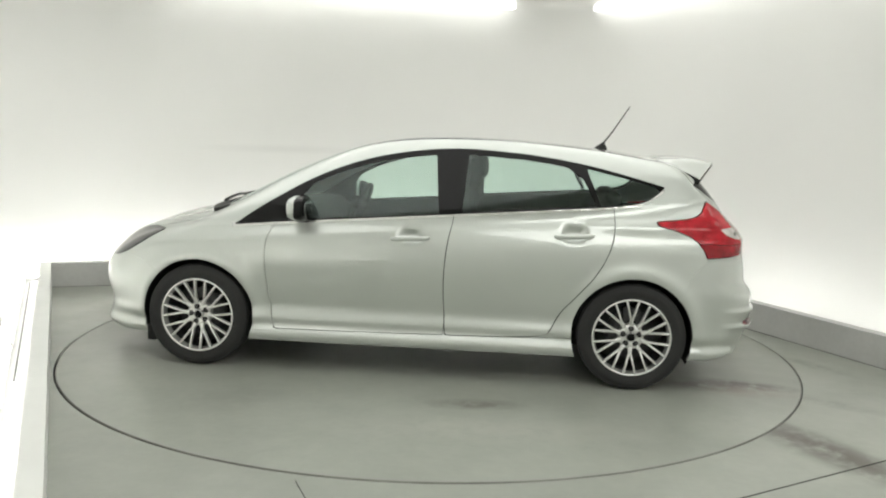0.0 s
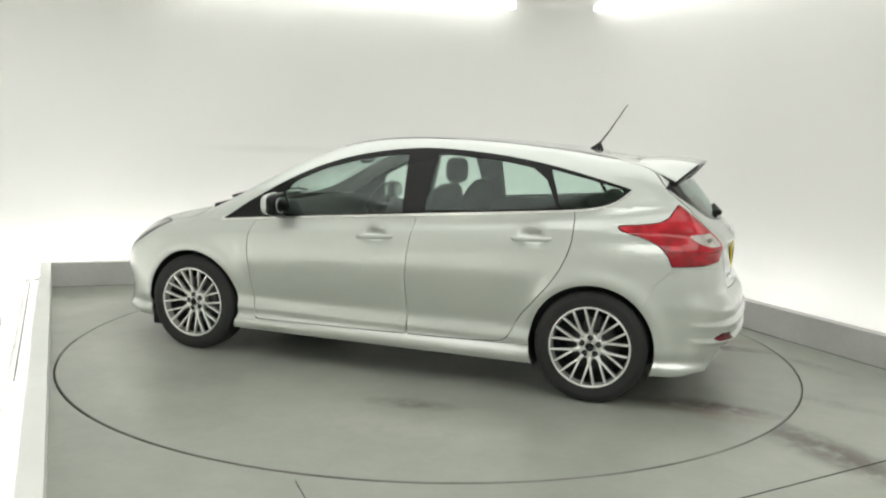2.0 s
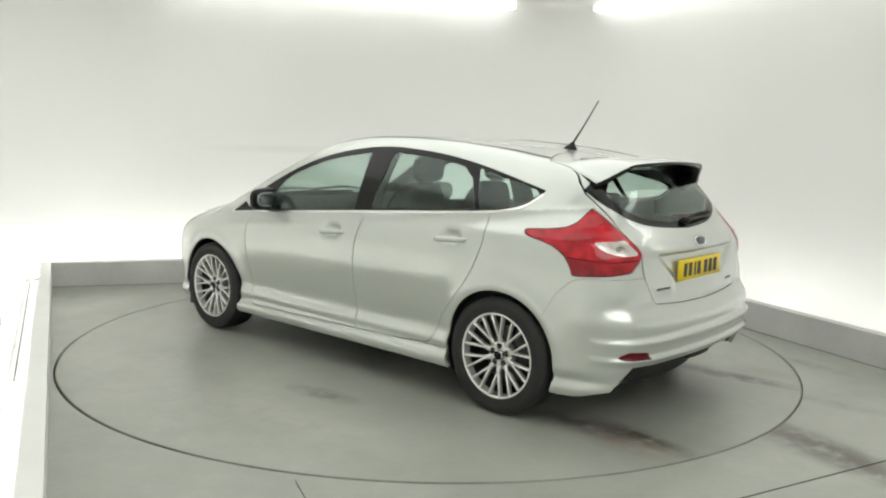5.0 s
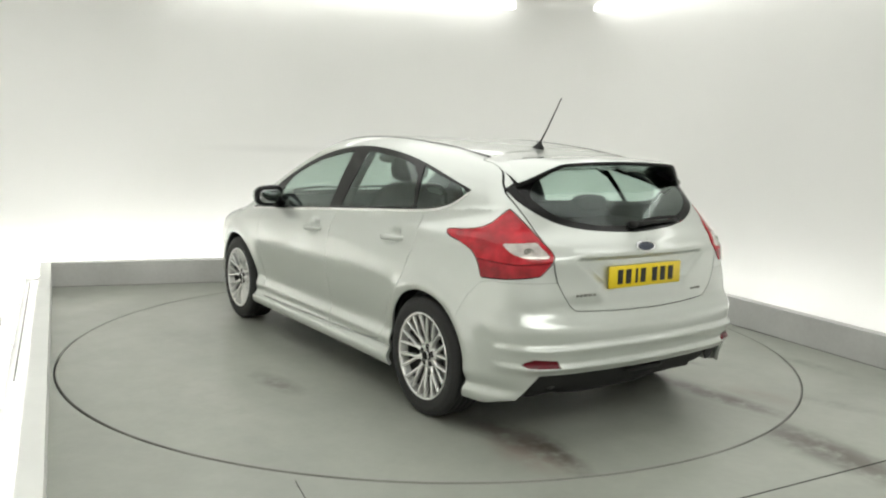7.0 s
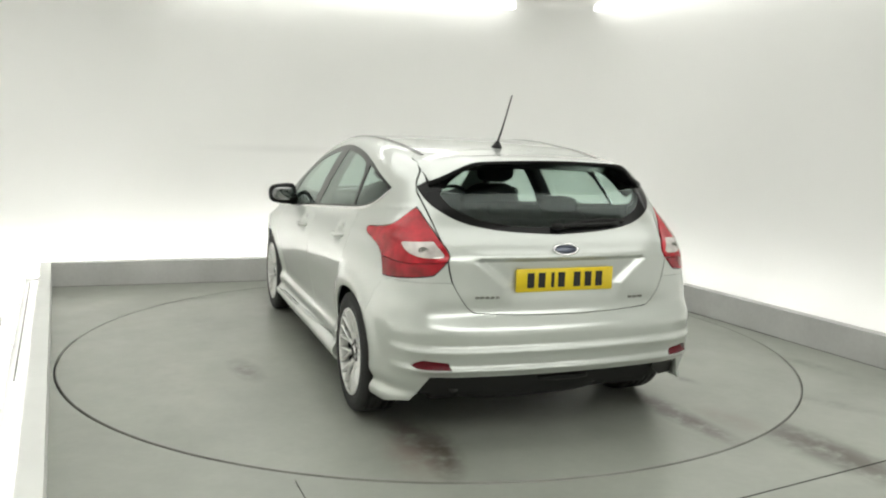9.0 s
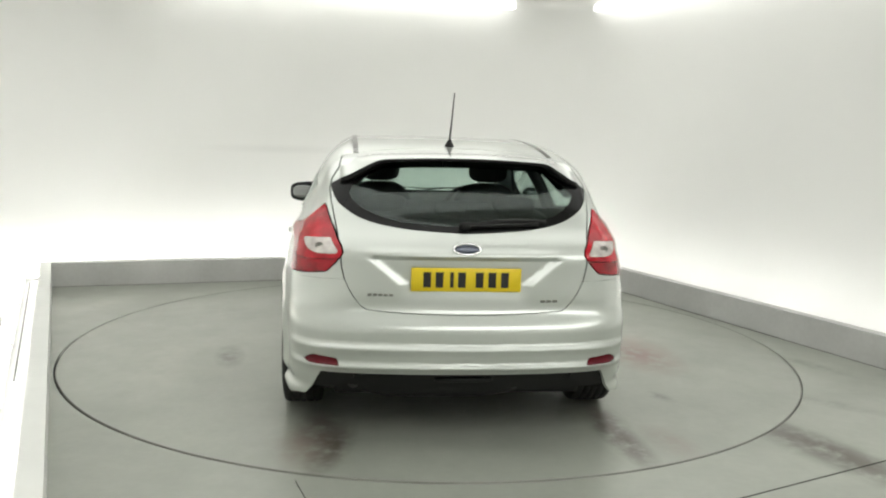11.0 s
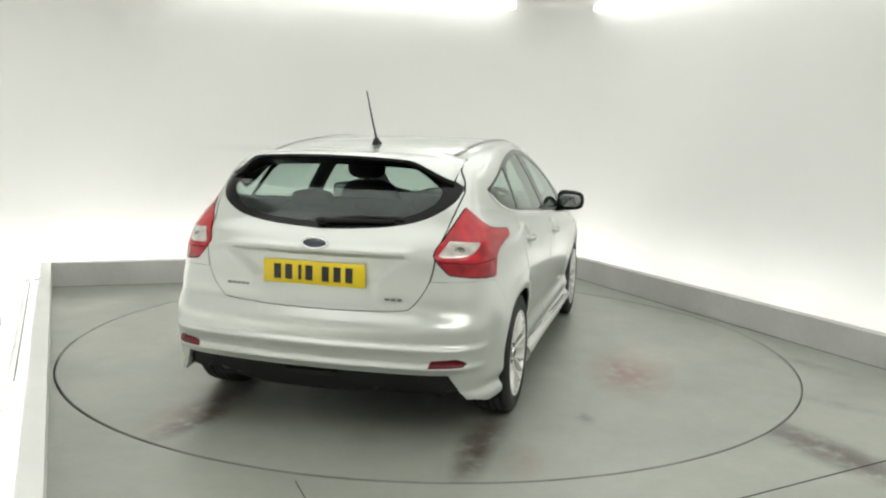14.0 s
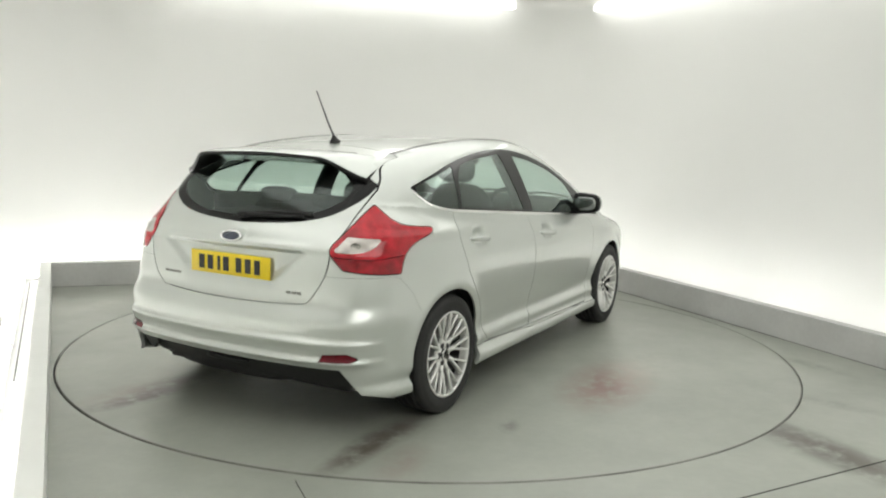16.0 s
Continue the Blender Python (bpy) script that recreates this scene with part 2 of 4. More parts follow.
def build_floor():
    n = 192
    verts, faces = [], []
    for i in range(n):
        a = 2 * math.pi * i / n
        c, s = math.cos(a), math.sin(a)
        k = 11.0 / max(abs(c), abs(s))
        gap = HOLE_R - 0.006 * max(0.0, c * 0.75 - s * 0.66) ** 6
        verts += [(gap * c, gap * s, -0.2), (gap * c, gap * s, -0.003), ((gap + 0.003) * c, (gap + 0.003) * s, 0), (k * c, k * s, 0)]
    for i in range(n):
        j = (i + 1) % n
        for r in range(3):
            faces.append((4 * i + r, 4 * j + r, 4 * j + r + 1, 4 * i + r + 1))
    tagged(part("floor", mesh_from("floor", verts, [f[::-1] for f in faces]), M_FLOOR), "grey painted concrete floor with scuffs and dark stains", "floor", kind="structure")
    pit = bmesh.new()
    bmesh.ops.create_circle(pit, cap_ends=True, segments=64, radius=2.6, matrix=Matrix.Translation((0, 0, -0.2)))
    tagged(part("pit", pit, M_DARKGAP), "dark shallow pit under the turntable disc", "floor", kind="structure")
    # saw-cut joints beside the turntable
    for a, b, w in (((1.05, -2.67), (3.2, -1.52), 0.004), ((-0.56, -2.465), (-0.44, -2.75), 0.002)):
        tagged(part("floor_joint", strip(a, b, -w, w, -0.002, 0.0015), M_DARKGAP), "thin dark saw-cut joint in the concrete floor", "joint", kind="structure")


def build_kerbs():
    t = 0.09
    inner, outer = corners(0.0), corners(t)
    wall_in = corners(GAP)
    k1 = prism([tuple(v) for v in (inner[0], inner[1], outer[1], outer[0])], 0, KERB_H)
    tagged(part("kerb_back", k1, M_KERB), "low grey painted kerb that hides a light trough", "kerb", kind="structure")
    k2 = prism([tuple(v) for v in (inner[1], FRONT_RIGHT, FRONT_RIGHT + OUT_RIGHT * t, outer[1])], 0, KERB_H)
    tagged(part("kerb_right", k2, M_KERB), "low grey painted kerb that hides a light trough", "kerb", kind="structure")
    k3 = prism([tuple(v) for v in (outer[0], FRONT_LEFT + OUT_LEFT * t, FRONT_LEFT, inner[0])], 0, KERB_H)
    tagged(part("kerb_left", k3, M_KERB_PALE), "low painted kerb in a lighter tone that hides a light trough", "kerb", kind="structure")
    # dirt line where the kerbs meet the floor
    for a, b, out in ((inner[0], inner[1], OUT_BACK), (inner[1], FRONT_RIGHT, OUT_RIGHT)):
        p, q = a - out * 0.004, b - out * 0.004
        d = side_of((q - p).normalized()) * 0.009
        poly = [tuple(v) for v in (p, q, q - d, p - d)] if d.dot(out) > 0 else [tuple(v) for v in (p, p + d, q + d, q)]
        tagged(part("kerb_joint", prism(poly[::-1] if d.dot(out) > 0 else poly, -0.002, 0.002), M_JOINT), "dark dirty joint at the foot of the kerb", "joint", kind="structure")
    # open joint along the floor of the left trough
    tagged(part("trough_joint", strip(BACK_LEFT + OUT_LEFT * 0.18 - WAY_LEFT * 0.12, BACK_LEFT + OUT_LEFT * 0.18 + WAY_LEFT * 3.1, -0.004, 0.004, 0.028, 0.034), M_JOINT), "thin dark joint along the floor of the trough", "joint", kind="structure")
    # trough floors
    for nm, q in (("trough_back", (outer[0], outer[1], wall_in[1], wall_in[0])),
                  ("trough_right", (outer[1], FRONT_RIGHT + OUT_RIGHT * t, FRONT_RIGHT + OUT_RIGHT * GAP, wall_in[1])),
                  ("trough_left", (wall_in[0], FRONT_LEFT + OUT_LEFT * GAP, FRONT_LEFT + OUT_LEFT * t, outer[0]))):
        tagged(part(nm, prism([tuple(v) for v in q], 0.004, 0.03), M_TROUGH), "white floor of the light trough between kerb and wall", "trough", kind="structure")


def build_walls():
    """Walls with rounded upright corners, curving over into the ceiling."""
    bl, br, fr, fl = corners(GAP)
    pts = [bl, br, fr, fl]
    outline, radius = [], 1.3
    for i, p in enumerate(pts):
        a, b = (pts[i - 1] - p).normalized(), (pts[(i + 1) % 4] - p).normalized()
        half = math.acos(max(-1, min(1, a.dot(b)))) / 2
        cut = radius / math.tan(half)
        mid = p + (a + b).normalized() * (radius / math.sin(half))
        s, e = p + a * cut - mid, p + b * cut - mid
        for k in range(9):
            v = s.lerp(e, k / 8).normalized() * radius
            outline.append(mid + v)
    names = ("wall_back", "wall_right", "wall_front", "wall_left")
    n = len(outline)
    centre = sum(outline, Vector((0, 0))) / n
    prof = [(0.0, 0.0), (0.0, 1.2), (0.0, CEILING - 0.12)] + [(0.12 - 0.12 * math.cos(q * math.pi / 16), CEILING - 0.12 + 0.12 * math.sin(q * math.pi / 16)) for q in range(1, 9)]
    for w in range(4):
        ids = [(w * 9 + 4 + k) % n for k in range(10)]
        verts, faces, normals = [], [], []
        for thick in (0.0, 0.15):
            for i in ids:
                p = outline[i]
                d = outline[(i + 1) % n] - outline[i - 1]
                inward = side_of(d).normalized()
                if inward.dot(centre - p) < 0:
                    inward = -inward
                for r, (off, z) in enumerate(prof):
                    q = p + inward * (off - thick)
                    verts.append((q.x, q.y, z))
                    a = max(r - 2, 0) * math.pi / 16
                    sign = 1 if thick == 0 else -1
                    normals.append((sign * inward.x * math.cos(a), sign * inward.y * math.cos(a), -sign * math.sin(a)))
        m = len(prof)
        block = len(ids) * m
        for side in (0, 1):
            for c in range(len(ids) - 1):
                for r in range(m - 1):
                    f = (side * block + c * m + r, side * block + (c + 1) * m + r, side * block + (c + 1) * m + r + 1, side * block + c * m + r + 1)
                    faces.append(f if side == 0 else f[::-1])
        me = mesh_from(names[w], verts, faces, normals=normals)
        tagged(part(names[w], me, M_WALL), "smooth seamless white studio wall lit from its foot", "wall", kind="structure")
    lid = [tuple(v) for v in corners(GAP - 0.08)]
    tagged(part("ceiling", prism(lid[::-1], CEILING, CEILING + 0.1), M_CEIL), "flat white painted ceiling", "ceiling", kind="structure")


def build_lights():
    # strip lights lying in the troughs
    def run(a, b, out, count, label, material=None):
        for k in range(count):
            p, q = a.lerp(b, (k + 0.04) / count), a.lerp(b, (k + 0.96) / count)
            root = tagged(new("strip_light"), label, "light", group="strip lights in the troughs")
            c = (p + q) / 2
            root.location = (c.x, c.y, 0.03)
            root.rotation_euler = (0, 0, math.atan2(out.y, out.x) - math.pi / 2)
            h = (q - p).length / 2
            part("housing", box_bm(-h, h, -0.05, 0.05, 0, 0.03, 0.004, 1), M_TROUGH, root)
            part("diffuser", box_bm(-h + 0.02, h - 0.02, -0.035, 0.035, 0.03, 0.055, 0.008, 2), material or M_TUBE, root, "glowing white diffuser")

    bl, br, fr, fl = corners(0.265)
    label = "long white strip light lying in the trough behind the kerb"
    run(bl, br, OUT_BACK, 4, label)
    run(br, br + WAY_RIGHT * 8.4, OUT_RIGHT, 7, label, M_TUBE_WEAK)
    run(bl, bl + WAY_LEFT * 6.6, OUT_LEFT, 5, label)
    # a large unseen soft light box added over the turntable, and slim strips at the wall tops
    def panel(x, y, turn, w, d, name, label, material):
        root = tagged(new(name), label, "light")
        root.location = (x, y, CEILING)
        root.rotation_euler = (0, 0, turn)
        part("surround", box_bm(-w - 0.04, w + 0.04, -d - 0.04, d + 0.04, -0.05, -0.002, 0.006, 1), M_CEIL, root)
        part("diffuser", box_bm(-w, w, -d, d, -0.056, -0.051), material, root, "glowing white diffuser")

    yaw = math.atan2(WAY_BACK.y, WAY_BACK.x)
    panel(-0.1, -0.4, yaw, 2.6, 2.2, "fill_box", "large square soft light box added on the ceiling, out of view", M_PANEL)
    # unseen fill box added on the camera side to brighten the car's flank
    panel(1.9, -4.5, yaw, 2.0, 1.1, "fill_box", "large square soft light box added on the ceiling, out of view", M_FRONT_FILL)
    # slim strips along the top of the back and right walls
    def cove(start, way, out, count, length):
        for k in range(count):
            c = start + way * (length * (k + 0.5)) - out * 0.16
            root = tagged(new("cove_light"), "slim glowing strip light at the top of the wall", "light", group="strip lights at the top of the walls")
            root.location = (c.x, c.y, CEILING)
            root.rotation_euler = (0, 0, math.atan2(way.y, way.x))
            h = length / 2 - 0.004
            part("housing", box_bm(-h, h, -0.025, 0.025, -0.05, 0.0, 0.004, 1), M_TROUGH, root)
            part("diffuser", box_bm(-h + 0.01, h - 0.01, -0.055, 0.055, -COVE_DROP, -0.05, 0.02, 2), M_WASH, root, "glowing white diffuser")

    wl, wr, _, _ = corners(GAP)
    cove(wr - WAY_BACK * 0.95, -WAY_BACK, OUT_BACK, 3, 1.22)
    cove(wr + WAY_RIGHT * 0.42, WAY_RIGHT, OUT_RIGHT, 4, 1.22)



build_floor()
build_kerbs()
build_walls()
build_lights()

# turntable disc
def lathe_z(profile, segments):
    """A ring turned about the z axis from (radius, z) points."""
    verts, faces, n = [], [], len(profile)
    for i in range(segments):
        a = 2 * math.pi * i / segments
        verts += [(r * math.cos(a), r * math.sin(a), z) for r, z in profile]
    for i in range(segments):
        j = (i + 1) % segments
        faces += [(i * n + k, j * n + k, j * n + k + 1, i * n + k + 1) for k in range(n - 1)]
    return mesh_from("ring", verts, faces, smooth=False)


def build_disc():
    root = tagged(new("turntable"), "round grey painted turntable disc set flush in the floor", "turntable")
    bm = bmesh.new()
    bmesh.ops.create_cone(bm, cap_ends=True, segments=192, radius1=DISC_R, radius2=DISC_R, depth=0.12, matrix=Matrix.Translation((0, 0, -0.06)))
    edges = [e for e in bm.edges if all(v.co.z > -0.001 for v in e.verts)]
    bmesh.ops.bevel(bm, geom=edges, offset=0.004, segments=2, affect="EDGES")
    part("deck", bm, M_DISC, root)
    ring = lathe_z([(DISC_R - 0.006, 0.001), (DISC_R - 0.002, 0.001), (DISC_R + 0.001, -0.003), (DISC_R + 0.001, -0.05), (DISC_R - 0.006, -0.05)], 192)
    part("edge_ring", ring, M_RING, root, "worn steel edge ring")
    return root


turntable = build_disc()

# ---- the car: one smooth hull, cut into panels, glass and lamps ----
def curve_of(points):
    """A smooth natural cubic spline through (s, value) points, as a fast table."""
    p = np.array(sorted(points), float)
    x, y = p[:, 0], p[:, 1]
    n = len(x)
    h = np.diff(x)
    a = np.eye(n)
    r = np.zeros(n)
    for i in range(1, n - 1):
        a[i, i - 1:i + 2] = h[i - 1], 2 * (h[i - 1] + h[i]), h[i]
        r[i] = 6 * ((y[i + 1] - y[i]) / h[i] - (y[i] - y[i - 1]) / h[i - 1])
    m = np.linalg.solve(a, r)
    s = np.linspace(x[0], x[-1], 1500)
    i = np.clip(np.searchsorted(x, s, "right") - 1, 0, n - 2)
    d = s - x[i]
    v = y[i] + d * ((y[i + 1] - y[i]) / h[i] - h[i] * (2 * m[i] + m[i + 1]) / 6) + d**2 * m[i] / 2 + d**3 * (m[i + 1] - m[i]) / (6 * h[i])
    return lambda q: np.interp(q, s, v)


def smax(a, b, k):
    h = np.maximum(k - np.abs(a - b), 0) / k
    return np.maximum(a, b) + h * h * k / 4


def step(q, a, b):
    t = np.clip((q - a) / (b - a), 0, 1)
    return t * t * (3 - 2 * t)


def hump(q, c, w):
    return np.exp(-((q - c) / w) ** 2)


WHEEL_X, WHEEL_Z = 1.324, 0.318
HALF_WIDTH = curve_of([(-2.3, 0.715), (-2.0, 0.778), (-1.7, 0.838), (-1.4, 0.884), (-1.1, 0.893), (-0.7, 0.890), (0, 0.893), (0.6, 0.895), (1.0, 0.893), (1.35, 0.885), (1.65, 0.865), (1.9, 0.835), (2.2, 0.78)])
FLANK = curve_of([(0.05, -0.05), (0.16, -0.028), (0.21, -0.004), (0.245, -0.006), (0.275, -0.030), (0.32, -0.030), (0.37, -0.045), (0.44, -0.040), (0.55, -0.018), (0.66, -0.002), (0.76, 0.0), (0.84, -0.008), (0.92, -0.032), (1.0, -0.062), (1.2, -0.12), (1.6, -0.2)])
BELT = curve_of([(2.2, 0.80), (1.5, 0.855), (1.1, 0.89), (0.66, 0.930), (-0.24, 1.000), (-1.04, 1.060), (-1.5, 1.10), (-2.2, 1.15)])
BELT_TUCK = curve_of([(2.2, 0.06), (1.1, 0.055), (0.3, 0.048), (-0.6, 0.052), (-1.1, 0.075), (-1.5, 0.115), (-1.8, 0.15), (-2.2, 0.18)])
SPINE = curve_of([(-2.3, 1.315), (-1.9, 1.338), (-1.62, 1.354), (-1.41, 1.373), (-1.15, 1.405), (-0.92, 1.426), (-0.53, 1.452), (-0.14, 1.457), (0.17, 1.437), (0.41, 1.391), (0.65, 1.310), (0.89, 1.205), (1.12, 1.088), (1.30, 1.0), (1.42, 0.952), (1.55, 0.925), (1.70, 0.888), (1.86, 0.832), (2.0, 0.765), (2.2, 0.62)])
CROWN = curve_of([(-2.3, 0.14), (-1.6, 0.09), (-1.1, 0.045), (-0.5, 0.035), (0.2, 0.06), (0.8, 0.15), (1.3, 0.15), (1.8, 0.16), (2.3, 0.2)])
TAIL = curve_of([(0.0, -1.98), (0.16, -2.035), (0.24, -2.060), (0.30, -2.074), (0.345, -2.088), (0.375, -2.108), (0.388, -2.122), (0.398, -2.124), (0.408, -2.112), (0.425, -2.109), (0.45, -2.114), (0.472, -2.124), (0.486, -2.124), (0.498, -2.109), (0.515, -2.104), (0.54, -2.104), (0.563, -2.102), (0.585, -2.093), (0.615, -2.069), (0.65, -2.043), (0.70, -2.038), (0.78, -2.036), (0.86, -2.034), (0.895, -2.030), (0.93, -2.010), (0.975, -1.972), (1.01, -1.935), (1.10, -1.865), (1.2, -1.785), (1.33, -1.675), (1.5, -1.53)])
NOSE = curve_of([(0.0, 2.02), (0.16, 2.08), (0.21, 2.125), (0.26, 2.12), (0.36, 2.10), (0.48, 2.13), (0.58, 2.135), (0.68, 2.11), (0.78, 2.05), (0.9, 1.95), (1.2, 1.7)])


def wheel_r(x, z):
    return np.minimum(np.hypot(x - WHEEL_X, z - WHEEL_Z), np.hypot(x + WHEEL_X, z - WHEEL_Z))


def hull(x, y, z):
    """Below nought inside the body."""
    y = np.abs(y)
    belt = BELT(x)
    w = HALF_WIDTH(x)
    w = w + 0.022 * (1 - step(z, 0.55, 0.80)) * step(-x, 1.40, 1.65)
    flank = FLANK(z) * (1 - 0.85 * step(np.abs(x), 1.48, 1.70) * (1 - step(z, 0.58, 0.74)) * step(z, 0.24, 0.34))
    low = w + flank + 0.018 * hump(wheel_r(x, z), 0.375, 0.055) * step(z, 0.2, 0.35)
    d = np.maximum(z - belt, 0)
    at_belt = w - BELT_TUCK(x)
    high = at_belt - 0.43 * d - 0.33 * d * d
    mix = step(z, belt - 0.10, belt + 0.03)
    # haunch over the rear wheel and crease towards the tail lamp
    haunch = 0.012 * hump(z, 0.965, 0.035) * step(-x, 0.9, 1.35) * (1 - step(-x, 1.75, 1.95))
    bowls = 0.034 * sum(np.exp(-((x - hx) / 0.062) ** 4 - ((z - hz) / 0.036) ** 2) for hx, hz in ((0.0, 0.866), (-0.965, 0.916)))
    side = y - (low * (1 - mix) + high * mix + haunch - bowls)
    top = (z - (SPINE(x) - CROWN(x) * y * y)) * 0.95
    bonnet_rim = 0.02 * hump(y, 0.60, 0.10) * step(x, 1.2, 1.5) * (1 - step(x, 1.8, 2.0))
    top = top - bonnet_rim
    bow = 0.135 * y * y + 0.60 * np.maximum(y - 0.50, 0) ** 2
    recess_w = 0.28 + 1.25 * np.maximum(z - 0.77, 0)
    recess = 0.022 * step(z, 0.66, 0.79) * (1 - step(z, 0.885, 0.905)) * (1 - step(y, recess_w - 0.03, recess_w + 0.05))
    ledge = 0.008 * hump(z, 0.915, 0.018) * (1 - step(y, 0.40, 0.52))
    fill = 0.026 * step(y, 0.40, 0.70) * hump(z, 0.67, 0.11)
    rear = (TAIL(z) + bow + recess - ledge - fill) - x
    bow_f = 0.20 * y * y + 0.75 * np.maximum(y - 0.45, 0) ** 2
    front = x - (NOSE(z) - bow_f)
    base = (0.178 + 0.03 * step(np.abs(x), 1.7, 2.05)) - z
    f = smax(side, top, 0.075)
    f = smax(f, rear * 0.95, 0.12)
    f = smax(f, front * 0.9, 0.16)
    return smax(f, base, 0.03)


def hull_mesh(cell=0.013):
    """Surface net of the hull's left half, drawn onto the true surface: points, normals, triangles."""
    ax = [np.arange(-2.25, 2.25, cell), np.arange(-2 * cell + 0.3 * cell, 1.0, cell), np.arange(0.08, 1.52, cell)]
    gx, gy, gz = np.meshgrid(*ax, indexing="ij")
    val = hull(gx, gy, gz)
    val = np.where(gy < 0, hull(gx, -gy, gz), val)
    ins = val < 0
    n = np.array(ins.shape) - 1
    total, count = np.zeros((*n, 3)), np.zeros(tuple(n))
    corner = lambda o: tuple(slice(o[k], n[k] + o[k]) for k in range(3))
    offs = [(i, j, k) for i in (0, 1) for j in (0, 1) for k in (0, 1)]
    for o in offs:
        for k in range(3):
            if o[k]:
                continue
            q = list(o)
            q[k] = 1
            a, b = val[corner(o)], val[corner(q)]
            cross = (a < 0) != (b < 0)
            t = np.where(cross, a / np.where(cross, a - b, 1), 0)
            for m in range(3):
                total[..., m] += np.where(cross, (o[m] + (t if m == k else 0.0)), 0)
            count += cross
    has = count > 0
    index = -np.ones(tuple(n), int)
    index[has] = np.arange(has.sum())
    cells = np.argwhere(has)
    pts = (cells + total[has] / count[has][:, None]) * cell + [a[0] for a in ax]

    def slope(p, e=2e-4):
        return np.stack([hull(*(p + d).T) - hull(*(p - d).T) for d in np.eye(3) * e], 1) / (2 * e)

    for _ in range(4):
        g = slope(pts)
        pts = pts - np.clip(hull(*pts.T) / (g * g).sum(1), -0.01, 0.01)[:, None] * g
    g = slope(pts, 2e-3)
    nor = g / np.linalg.norm(g, axis=1, keepdims=True)
    quads = []
    for k in range(3):
        u, v = (k + 1) % 3, (k + 2) % 3
        sl0 = [slice(1, n[m]) for m in range(3)]
        sl0[k] = slice(0, n[k])
        sl1 = list(sl0)
        sl1[k] = slice(1, n[k] + 1)
        a, b = ins[tuple(sl0)], ins[tuple(sl1)]
        where = np.argwhere(a != b) + [s.start for s in sl0]
        flip = a[a != b]
        du, dv = np.eye(3, dtype=int)[u], np.eye(3, dtype=int)[v]
        q = np.stack([index[tuple((where - du - dv).T)], index[tuple((where - dv).T)], index[tuple(where.T)], index[tuple((where - du).T)]], 1)
        q[~flip] = q[~flip][:, ::-1]
        quads.append(q)
    q = np.concatenate(quads)
    q = q[(q >= 0).all(1)]
    return pts, nor, np.concatenate([q[:, [0, 1, 2]], q[:, [0, 2, 3]]])


def cut(mesh, field):
    """The share of a triangle mesh where the field (one value a point) is below nought, cut along the line itself."""
    pts, nor, tris = mesh
    s = field(pts) if callable(field) else field
    f = s[tris] < 0
    k = f.sum(1)
    keep = [tris[k == 3]]
    extra_p, extra_n, made = [], [], {}

    def between(i, j):
        key = (min(i, j), max(i, j))
        if key not in made:
            t = s[i] / (s[i] - s[j])
            made[key] = len(pts) + len(extra_p)
            extra_p.append(pts[i] + t * (pts[j] - pts[i]))
            extra_n.append(nor[i] + t * (nor[j] - nor[i]))
        return made[key]

    out = []
    for tri, fl in zip(tris[(k == 1) | (k == 2)], f[(k == 1) | (k == 2)]):
        i = int(np.argmax(fl)) if fl.sum() == 1 else int(np.argmin(fl))
        a, b, c = tri[i], tri[(i + 1) % 3], tri[(i + 2) % 3]
        ab, ac = between(a, b), between(a, c)
        if fl.sum() == 1:
            out.append((a, ab, ac))
        else:
            out += [(ab, b, c), (ab, c, ac)]
    if out:
        keep.append(np.array(out))
        pts, nor = np.concatenate([pts, np.array(extra_p)]), np.concatenate([nor, np.array(extra_n)])
    tris = np.concatenate(keep)
    used, inv = np.unique(tris, return_inverse=True)
    return pts[used], nor[used] / np.maximum(np.linalg.norm(nor[used], axis=1, keepdims=True), 1e-9), inv.reshape(-1, 3)


def rounded(poly, times=2, keep=()):
    """Chaikin smoothing of a closed outline; corners whose number is in keep stay sharp."""
    p = [np.array(q, float) for q in poly]
    sharp = [i in keep for i in range(len(p))]
    for _ in range(times):
        out, sh = [], []
        for i in range(len(p)):
            if sharp[i]:
                out.append(p[i])
                sh.append(True)
            else:
                a = p[i] + 0.25 * (p[i - 1] - p[i])
                b = p[i] + 0.25 * (p[(i + 1) % len(p)] - p[i])
                out += [a, b]
                sh += [False, False]
        p, sharp = out, sh
    return np.array(p)


def inside_of(poly, u, v):
    """Signed distance to a closed outline, below nought inside."""
    best, odd = np.full(len(u), 1e9), np.zeros(len(u), bool)
    for (ax, ay), (bx, by) in zip(poly, np.roll(poly, -1, 0)):
        dx, dy = bx - ax, by - ay
        t = np.clip(((u - ax) * dx + (v - ay) * dy) / (dx * dx + dy * dy + 1e-12), 0, 1)
        best = np.minimum(best, (u - ax - t * dx) ** 2 + (v - ay - t * dy) ** 2)
        span = (ay > v) != (by > v)
        odd ^= span & (u < (bx - ax) * (v - ay) / ((by - ay) if by != ay else 1e-12) + ax)
    return np.where(odd, -1, 1) * np.sqrt(best)


def from_side(poly, least_y=0.42):
    return lambda p: np.maximum(inside_of(poly, p[:, 0], p[:, 2]), least_y - p[:, 1])


def from_back(poly, most_x=-1.3):
    return lambda p: np.maximum(inside_of(poly, p[:, 1], p[:, 2]), p[:, 0] - most_x)


def from_corner(poly):
    return lambda p: np.maximum(inside_of(poly, 0.7071 * (p[:, 0] + p[:, 1]), p[:, 2]), p[:, 0] + 1.2)


def from_top(poly, least_z=0.6):
    return lambda p: np.maximum(inside_of(poly, p[:, 0], p[:, 1]), least_z - p[:, 2])


